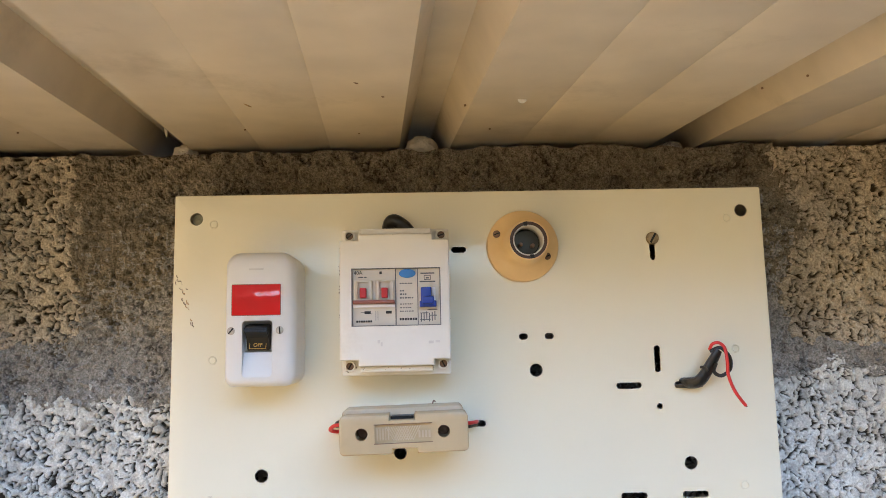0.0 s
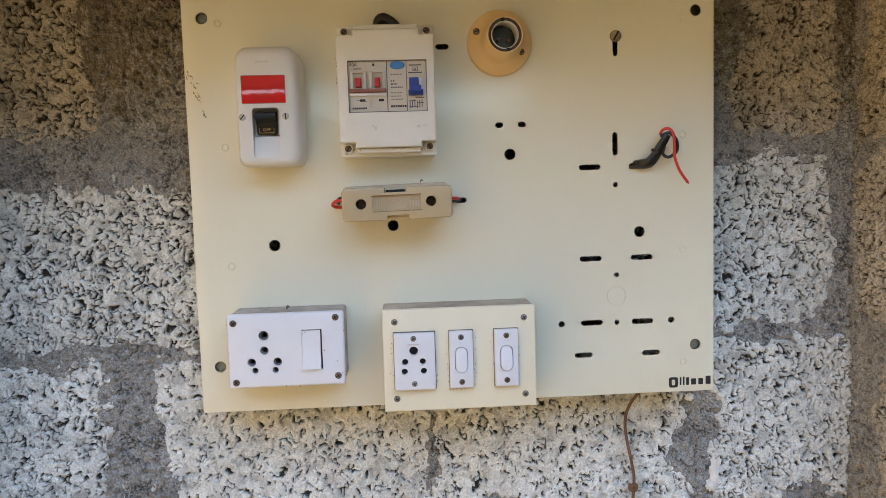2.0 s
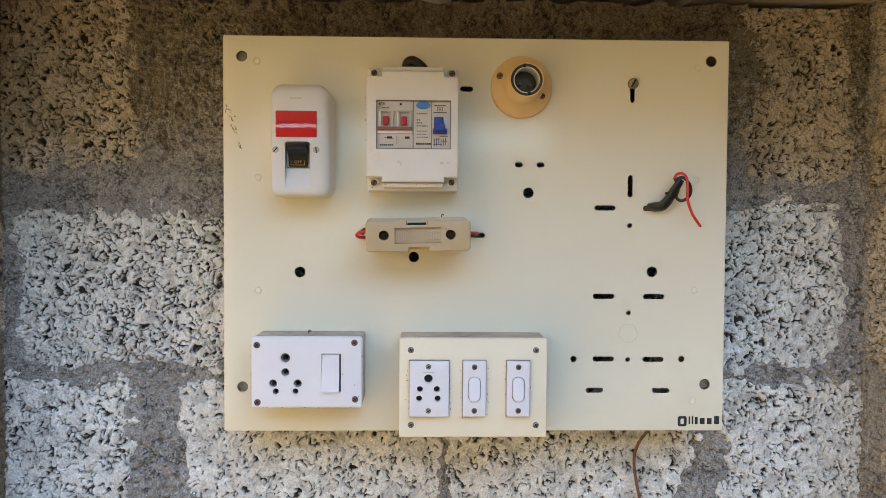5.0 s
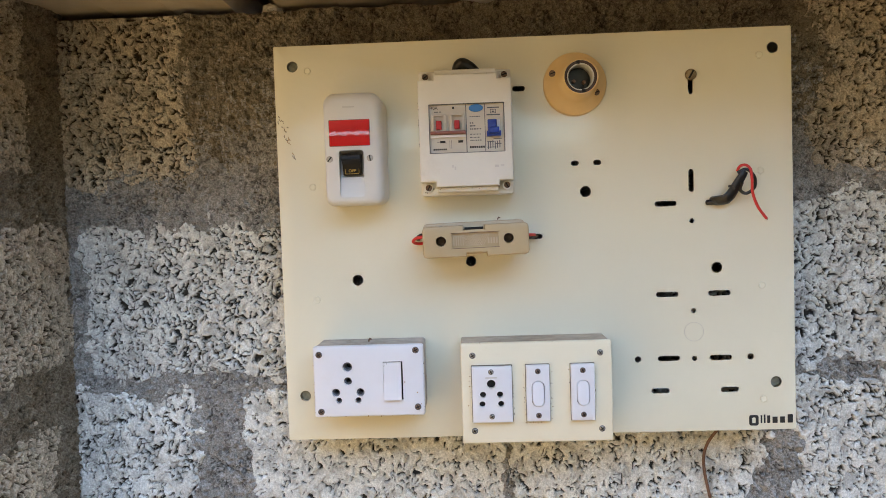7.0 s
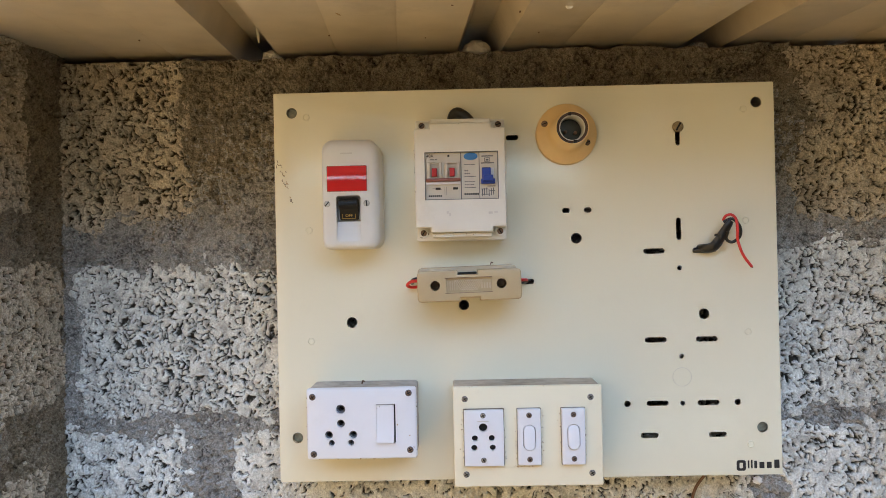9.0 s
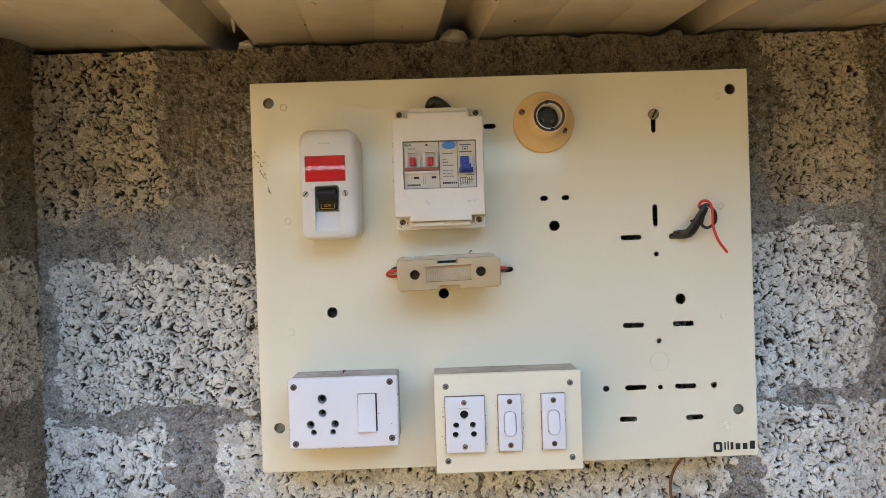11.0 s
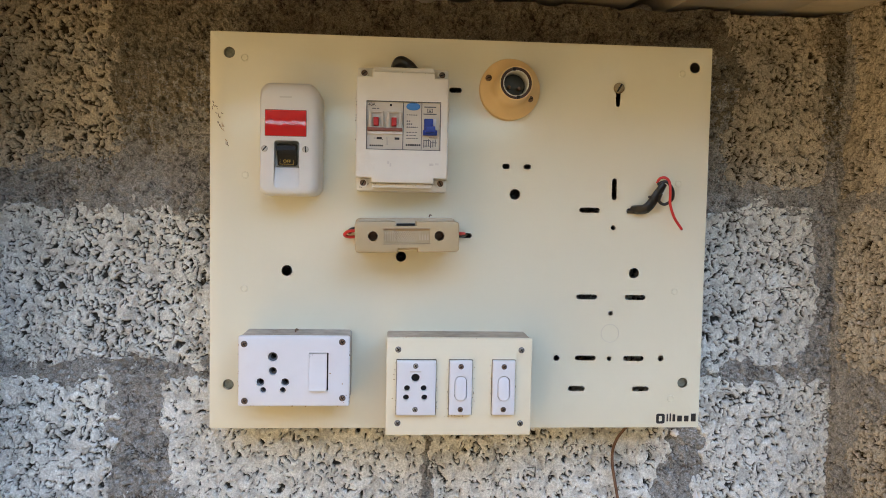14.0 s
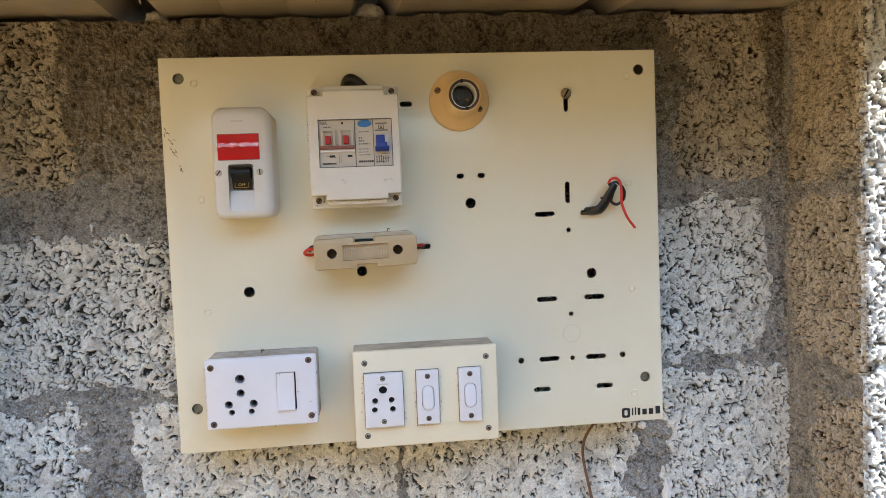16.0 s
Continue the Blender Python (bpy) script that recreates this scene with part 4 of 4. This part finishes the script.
def socket_box():
    x0, x1, z0, z1 = -0.2225, -0.1145, 1.427, 1.4965
    t = thing("socket_box", (-0.168, 0, 1.427), "white plastic surface box with a six-hole power socket and rocker switch", "socket")
    part("side_wall", rslab(x0 + 0.0005, x1 - 0.0005, z0 + 0.0005, z1 - 0.0005, 0.003, -0.008, 0.031, 0, [rrect(x0 + 0.003, x1 - 0.003, z0 + 0.003, z1 - 0.003, 0.002)]), M_GRIME, t, "grimy sides of the box")
    pins = [(-0.189, 1.476, 0.0047), (-0.189, 1.462, 0.004), (-0.201, 1.451, 0.004), (-0.177, 1.451, 0.004), (-0.1982, 1.4432, 0.003), (-0.1793, 1.4432, 0.003)]
    rock = rrect(-0.1542, -0.1352, 1.4424, 1.4803, 0.0004)
    part("faceplate", rslab(x0, x1, z0, z1, 0.0025, 0.031, 0.037, 0.0018, [circle(*p) for p in pins] + [rock]), M_BLUEWHITE, t)
    part("socket_core", rslab(-0.21, -0.168, 1.437, 1.484, 0.003, 0.012, 0.0235), M_BLACK, t)
    for x, z, r in pins:
        part("pin_sleeve", lathe(x, z, [(r * 0.98, 0.024), (r * 0.98, 0.0335), (r * 0.62, 0.0335), (r * 0.62, 0.024)], 18), M_GROOVE, t)
    # black backing stands for the shade in the gap round the rocker
    part("rocker_gap", rslab(-0.1544, -0.135, 1.4422, 1.4805, 0.0004, 0.03, 0.034), M_BLACK, t)
    bm = bmesh.new()
    a = [bm.verts.new(P3(-0.1538, z, d)) for z, d in ((1.4432, 0.03), (1.4432, 0.0405), (1.461, 0.0375), (1.4794, 0.0372), (1.4794, 0.03))]
    b = [bm.verts.new(P3(-0.1368, z, d)) for z, d in ((1.4432, 0.03), (1.4432, 0.0405), (1.461, 0.0375), (1.4794, 0.0372), (1.4794, 0.03))]
    band(bm, a, b); bm.faces.new(a); bm.faces.new(b)
    bmesh.ops.recalc_face_normals(bm, faces=bm.faces)
    part("rocker", bm, M_BLUEWHITE, t, "white rocker")
    for x, z in ((-0.2165, 1.4885), (-0.122, 1.491), (-0.216, 1.4325), (-0.1213, 1.4355)):
        screw_well(t, x, z, 0.037, 0.0026)
    for x, z in ((-0.1215, 1.4495), (-0.17, 1.4275), (-0.1335, 1.46)):
        part("speck", disc(x, z, 0.0006, 0.0368, 0.0372, n=8), M_MUD, t)
    flecks(t, -0.1149, 1.43, -0.1149, 1.494, 0.0362, 9, 81, 0.0007)
    flecks(t, -0.2215, 1.4275, -0.12, 1.4275, 0.0362, 16, 82, 0.0008, material=M_MUD)
    flecks(t, -0.2222, 1.43, -0.2222, 1.49, 0.0362, 8, 83, 0.0007, material=M_MUD)
    flecks(t, -0.1535, 1.4765, -0.15, 1.4785, 0.0373, 5, 85, 0.0005)
    flecks(t, -0.12, 1.43, -0.117, 1.44, 0.037, 6, 86, 0.0007, material=M_MUD)
    part("burr", tube([P3(-0.171, 1.4955, 0.01), P3(-0.17, 1.499, 0.01), P3(-0.168, 1.4985, 0.012)], 0.0008, 6), M_RUST, t)
    t.location += Vector((0.0004, -0.008, 0.0022))


socket_box()


# ---- cream box with a small socket and two switches ----
def switch_box():
    x0, x1, z0, z1 = -0.0768, 0.0685, 1.3995, 1.4972
    t = thing("switch_box", (-0.0045, 0, 1.399), "cream surface box with a five-pin socket and two white switches", "switch box")
    part("side_wall", rslab(x0 + 0.0004, x1 - 0.0004, z0 + 0.0004, z1 - 0.0004, 0.002, -0.004, 0.035, 0, [rrect(x0 + 0.004, x1 - 0.004, z0 + 0.004, z1 - 0.004, 0.002)]), M_TANSIDE, t, "worn tan sides of the box")
    part("cover", rslab(x0, x1, z0, z1, 0.001, 0.035, 0.040, 0.001), M_CREAM, t)
    pins = [(-0.048, 1.4585, 0.0042), (-0.0562, 1.4482, 0.003), (-0.0398, 1.4482, 0.003), (-0.057, 1.439, 0.003), (-0.039, 1.439, 0.003)]
    # thin dark slabs drawn round the plates as their shadow lines
    for g0, g1 in ((-0.0668, -0.0277), (-0.0147, 0.0083), (0.0282, 0.0512)):
        part("plate_gap", rslab(g0 - 0.0002, g1 + 0.0004, 1.4202, 1.4761, 0.0008, 0.0398, 0.0408), M_FLECK, t)
    so = part("socket", rslab(-0.0665, -0.028, 1.421, 1.4752, 0.0006, 0.040, 0.0455, 0.0008, [circle(*p) for p in pins]), M_BLUEWHITE, t, "small white five-pin socket")
    for x, z, r in pins:
        part("pin_hole", disc(x, z, r * 0.99, 0.0402, 0.0415, n=18), M_BLACK, so)
    bars(so, [(-0.0535, -0.0425, 1.4646, 0.0012)], 0.0455, M_PALE)
    for z in (1.4702, 1.427):
        screw_well(so, -0.048, z, 0.0455, 0.0021, False)
    for cx in (-0.0032, 0.0397):
        sw = part("switch", rslab(cx - 0.0112, cx + 0.0112, 1.4212, 1.4755, 0.0006, 0.040, 0.0455, 0.0008, [rrect(cx - 0.0062, cx + 0.0062, 1.4355, 1.4605, 0.006)]), M_BLUEWHITE, t, "white switch with oval rocker")
        part("groove", rslab(cx - 0.0062, cx + 0.0062, 1.4355, 1.4605, 0.006, 0.0402, 0.0412), M_GROOVE, sw)
        bm = rslab(cx - 0.0056, cx + 0.0056, 1.4361, 1.4599, 0.0054, 0.0408, 0.0462, 0.0008)
        for v in bm.verts:
            if v.co.y < -0.043:
                v.co.y -= 0.0016 * (1.448 - v.co.z) / 0.012
        part("rocker", bm, M_BLUEWHITE, sw)
        for z in (1.4698, 1.427):
            screw_well(sw, cx, z, 0.0455, 0.0022)
    for x, z in ((-0.0653, 1.4855), (0.0575, 1.4855), (-0.065, 1.4118), (0.0578, 1.4115)):
        screw_well(t, x, z, 0.040, 0.0024, False)
    for k, (xa, za, xb, zb) in enumerate(((-0.068, 1.424, -0.068, 1.474), (-0.0265, 1.424, -0.0265, 1.47), (-0.0155, 1.424, -0.0155, 1.46), (0.0097, 1.422, 0.0097, 1.46), (0.0275, 1.43, 0.0275, 1.465), (0.0525, 1.425, 0.0525, 1.46))):
        flecks(t, xa, za, xb, zb, 0.04, 9, 90 + k, 0.0006)
    flecks(t, -0.018, 1.4188, 0.0, 1.4188, 0.04, 8, 97, 0.0008, material=M_MUD)
    flecks(t, -0.076, 1.4965, 0.066, 1.4965, 0.0395, 16, 98, 0.0007, material=M_MUD)
    flecks(t, -0.074, 1.4002, 0.066, 1.4002, 0.0395, 10, 99, 0.0006, material=M_MUD)
    r = random.Random(8)
    for k in range(26):
        x = r.choice((-0.0692, -0.0155, 0.0265, 0.011)) + r.uniform(-0.0015, 0.0015) if k < 16 else r.uniform(-0.018, -0.006)
        z = r.uniform(1.425, 1.472) if k < 16 else 1.4195 + r.uniform(-0.001, 0.001)
        part("speck", disc(x, z, r.uniform(0.0002, 0.0006), 0.0398, 0.0402, n=7), M_MUD, t)
    t.location += Vector((-0.0014, -0.004, 0.0005))


switch_box()


# ---- taped wire end ----
def wire_end():
    t = thing("taped_wires", (0.19, 0, 1.62), "black taped cable end with a looped red wire", "wire")
    part("taped_cable", tube([P3(0.1815, 1.6285, -0.01), P3(0.183, 1.6283, 0.004), P3(0.1895, 1.6295, 0.0095), P3(0.1945, 1.6345, 0.0115), P3(0.1995, 1.6435, 0.0135), P3(0.2045, 1.6525, 0.016), P3(0.2065, 1.656, 0.0165)], lambda s: 0.004 + 0.0022 * math.sin(math.pi * min(1, 0.25 + s * 0.8)), 14, flat=0.7), M_TAPE, t)
    part("tape_tail", tube([P3(0.173, 1.6258, 0.0008), P3(0.18, 1.6264, 0.004), P3(0.187, 1.6268, 0.0075), P3(0.1925, 1.6288, 0.009)], lambda s: 0.0014 + 0.0026 * s, 10, flat=0.4), M_TAPE, t)
    part("tape_end", tube([P3(0.1955, 1.639, 0.0185), P3(0.193, 1.6418, 0.016), P3(0.1915, 1.642, 0.0125)], 0.0012, 7, flat=0.4), M_TAPE, t)
    part("black_wire", tube([P3(0.2, 1.655, 0.014), P3(0.208, 1.658, 0.017), P3(0.215, 1.65, 0.018), P3(0.2155, 1.64, 0.016), P3(0.2085, 1.6345, 0.014), P3(0.2025, 1.638, 0.014), P3(0.203, 1.645, 0.018)], 0.0016, 9), M_TAPE, t)
    part("red_wire", tube([P3(0.2005, 1.6565, 0.012), P3(0.2025, 1.6612, 0.014), P3(0.2075, 1.6622, 0.016), P3(0.211, 1.6575, 0.019), P3(0.2115, 1.647, 0.021), P3(0.2125, 1.635, 0.019), P3(0.219, 1.621, 0.015), P3(0.2285, 1.609, 0.012)], 0.0014, 9), M_REDWIRE, t, "red wire")
    part("wire_core", tube([P3(0.2284, 1.6092, 0.012), P3(0.2294, 1.608, 0.0118)], 0.0007, 6), M_COPPER, t)


wire_end()

# ---- wire that hangs below the panel ----
w = thing("hanging_wire", (0.19, 0.05, 1.1), "thin brown wire hanging from under the panel along the wall", "wire")
part("wire", tube([(0.21, 0.03, 1.3975), (0.203, 0.044, 1.39), (0.197, 0.054, 1.377), (0.189, 0.058, 1.363), (0.185, 0.06, 1.347), (0.186, 0.06, 1.328), (0.191, 0.06, 1.302), (0.1945, 0.06, 1.28), (0.193, 0.06, 1.255), (0.188, 0.06, 1.2), (0.19, 0.06, 1.1)], 0.0017, 8), M_COPPER, w)
part("knot", tube([(0.1915, 0.056, 1.276), (0.195, 0.054, 1.273), (0.194, 0.056, 1.267), (0.1895, 0.057, 1.268), (0.189, 0.056, 1.274)], 0.0022, 8), M_COPPER, w)
part("cable_tail", tube([(0.195, 0.03, 1.3955), (0.204, 0.02, 1.391), (0.214, 0.016, 1.392), (0.221, 0.02, 1.3965)], 0.0022, 8), M_RUST, w, "rust-red cable end")

# ---- blocks of the walls ----
for k, rect in enumerate(BACK):
    u0, u1 = max(rect[0] - 0.035, XL - 0.01), min(rect[1] + 0.035, XR + 0.01)
    v0, v1 = rect[2] - 0.035, min(rect[3] + 0.035, ZT - 0.002)
    # upper course darker and browner: roof shade added to its stained colour
    link_grids("block", [block_patch(rect, 100 + 20 * k, (u0, u1, v0, v1), place_back, close=0.26 if rect[3] < 1.44 and -0.35 < rect[0] < 0 else 0.06 if rect[3] < 1.44 else -0.1 if rect[3] > 1.8 else -0.06)], M_BLOCKSOILSHADE if rect[3] > 1.8 else M_BLOCK, wall_north)
for wall, rects, seed, plc, yf, sgn, xin in ((wall_west, LEFT, 300, place_left, YL, -1, XL), (wall_east, RIGHT, 400, place_right, YR, 1, XR)):
    for k, rect in enumerate(rects):
        v0, v1 = rect[2] - 0.035, min(rect[3] + 0.035, ZT + 0.004)
        inner = block_patch(rect, seed + 20 * k, (yf, min(rect[1] + 0.035, YB), v0, v1), plc, turn=lambda u, y=yf: u - y, close=-0.24)
        f0, f1 = FRONTS[k]
        fr = (-0.4, 0.27, f0, f1)
        front = block_patch(fr, seed + 20 * k + 7, (0.0, 0.275, f0 - 0.006, min(f1 + 0.006, ZT + 0.004)), lambda u, v, h: (xin + sgn * u, yf - h, v), step=0.002, turn=lambda u: u)
        # front faces get the paler block: the stronger light there is in the colour
        ob = link_grids("block", [inner, front], M_BLOCKSOILSHADE if rect[3] > 1.8 else M_BLOCKPALE if sgn > 0 else M_BLOCKTAN, wall)
        ob.data.materials.append(M_BLOCK)
        ob.data.polygons.foreach_set("material_index", np.repeat((0, 1), (len(inner[1]), len(front[1]))).astype(np.int32))

# ---- coarse blocks of the stretches seen only from afar ----
def plain_block(w, h, seed):
    u, v = np.meshgrid(np.linspace(0, w, 28), np.linspace(0, h, 15))
    e = smooth(0.0, 0.014, np.minimum(np.minimum(u, w - u), np.minimum(v, h - v)))
    z = 0.006 * e - 0.004 + 0.003 * vnoise(u / 0.03, v / 0.03, seed) * e
    co = np.stack((u, -z, v), -1).reshape(-1, 3)
    idx = np.arange(28 * 15).reshape(15, 28)
    q = np.stack((idx[:-1, :-1], idx[:-1, 1:], idx[1:, 1:], idx[1:, :-1]), -1).reshape(-1, 4)
    ob = link_grids("block", [(co, q, np.zeros(28 * 15))], M_BLOCK, wall_north)
    return ob.data, ob


shapes = [plain_block(0.392, 0.198, 900 + i) for i in range(3)]
first = [o for _, o in shapes]
r = random.Random(11)
spots = []
for row in range(6):
    z = 0.008 + 0.2055 * row
    off = 0.2 * (row % 2)
    if z + 0.2 < ZL + 0.1:
        spots += [(wall_west, XL - 0.415 - 0.403 * i - off, YL, z) for i in range(3 - row % 2)]
        spots += [(wall_east, XR + 0.012 + 0.403 * i + off, YR, z) for i in range(3 - row % 2)]
    if row < 5:
        spots += [(wall_north, XL + 0.012 + 0.403 * i + 0.1 * (row % 2), YB, z) for i in range(2)]
for row in range(3):
    z = 1.248 + 0.208 * row
    spots += [(wall_west, XL - 0.283 - 0.403 * (i + 1), YL + 0.0165, z) for i in range(2)]
    spots += [(wall_east, XR + 0.29 + 0.403 * i, YR + 0.0165, z) for i in range(2)]
for k, (wall, x, y, z) in enumerate(spots):
    ob = first[k] if k < 3 else new("block", r.choice(shapes)[0])
    ob.parent = wall
    ob.location = (x, y, z)

# ---- small things under the roof ----
def roof_under(x, y):
    return ROOF_Z + SLOPE * (y - YB)


def lump(name, x, y, z, sx, sy, sz, material, label, category, seed):
    t = thing(name, (x, y, z), label, category)
    bm = bmesh.new()
    bmesh.ops.create_icosphere(bm, subdivisions=4, radius=1)
    for v in bm.verts:
        k = 1 + 0.1 * noise.noise(v.co * 2.2 + Vector((seed, 0, 0))) + 0.08 * noise.noise(v.co * 7 + Vector((0, seed, 0)))
        v.co = Vector((v.co.x * sx * k + x, v.co.y * sy * k + y, v.co.z * sz * k + z))
    part("lump", bm, material, t)


lump("mortar_dab", -0.043, 0.098, 1.866, 0.0165, 0.018, 0.0125, M_NEST, "pale lump of mortar plugging the rib over the wall", "mortar", 3)
lump("mortar_dab", -0.282, 0.094, 1.862, 0.012, 0.016, 0.009, M_NEST, "small pale lump of mortar under the roof rib", "mortar", 8)
lump("mortar_dab", 0.216, 0.1, 1.862, 0.012, 0.016, 0.008, M_MORTAR, "small grey lump of mortar under the roof rib", "mortar", 12)
co = thing("cocoon", (-0.288, 0.05, 1.863), "pale dry cocoon hanging from the roof rib", "cocoon")
part("husk", tube([(-0.29, 0.05, 1.889), (-0.2885, 0.05, 1.883), (-0.2875, 0.05, 1.874), (-0.287, 0.05, 1.868)], lambda s_: 0.0004 + 0.0016 * math.sin(math.pi * min(1, s_ * 1.05)), 8), M_NEST, co)
SPOTS = [(-0.178, -0.082, 0.011), (-0.088, -0.137, 0.004), (-0.071, -0.101, 0.0035), (-0.007, -0.072, 0.0045), (0.02, 0.01, 0.002), (-0.2, 0.0, 0.0022), (0.216, -0.11, 0.0025), (-0.1, 0.02, 0.002), (0.235, -0.14, 0.002), (-0.4, 0.0, 0.002)]
for i, (x, y, l_) in enumerate(SPOTS):
    sp = thing("dirt_speck", (x, y, roof_under(x, y)), "small dark brown dropping stuck under the roof sheet", "dirt", "specks under the roof")
    a = 0.6 * math.sin(5 * i) + 1.2
    d = Vector((math.cos(a), math.sin(a), 0)) * l_ * 0.5
    c = Vector((x, y, roof_under(x, y) - 0.0003))
    part("speck", tube([c - d, c, c + d], lambda s_: 0.0003 + 0.0007 * math.sin(math.pi * s_), 6), M_MUD if i == 0 else M_RUST, sp)
# a white fleck stands for the small spot of light here
flake = thing("light_fleck", (0.037, -0.086, roof_under(0.037, -0.086)), "small white fleck standing for a spot of light on the roof sheet", "flake")
part("flake", tube([Vector((0.0335, -0.0875, roof_under(0, -0.0875) - 0.0006)), Vector((0.037, -0.086, roof_under(0, -0.086) - 0.001)), Vector((0.0405, -0.0865, roof_under(0, -0.0865) - 0.0006))], lambda s_: 0.0004 + 0.0018 * math.sin(math.pi * s_), 7, flat=0.35), M_SUNSPOT, flake)
# white blobs that stand for sunlit spots on the wall under the panel
for x, z, sx, sz, k in ((0.291, 1.275, 0.0055, 0.015, 2), (0.286, 1.262, 0.004, 0.006, 6), (0.296, 1.29, 0.0025, 0.005, 7), (0.262, 1.366, 0.0045, 0.004, 5), (0.263, 1.378, 0.002, 0.003, 9)):
    t = thing("sunlit_spot", (x, YB - 0.002, z), "white blob standing for a sunlit spot on the block wall", "splash", "lime splashes")
    bm = bmesh.new()
    bmesh.ops.create_icosphere(bm, subdivisions=4, radius=1)
    for v in bm.verts:
        q = 1 + 0.6 * noise.noise(v.co * 2.5 + Vector((k, 0, 0))) + 0.3 * noise.noise(v.co * 7 + Vector((k, 3, 0)))
        v.co = Vector((x + v.co.x * sx * q, YB - 0.002 + v.co.y * 0.004, z + v.co.z * sz * q))
    part("crust", bm, M_SUNSPOT, t)
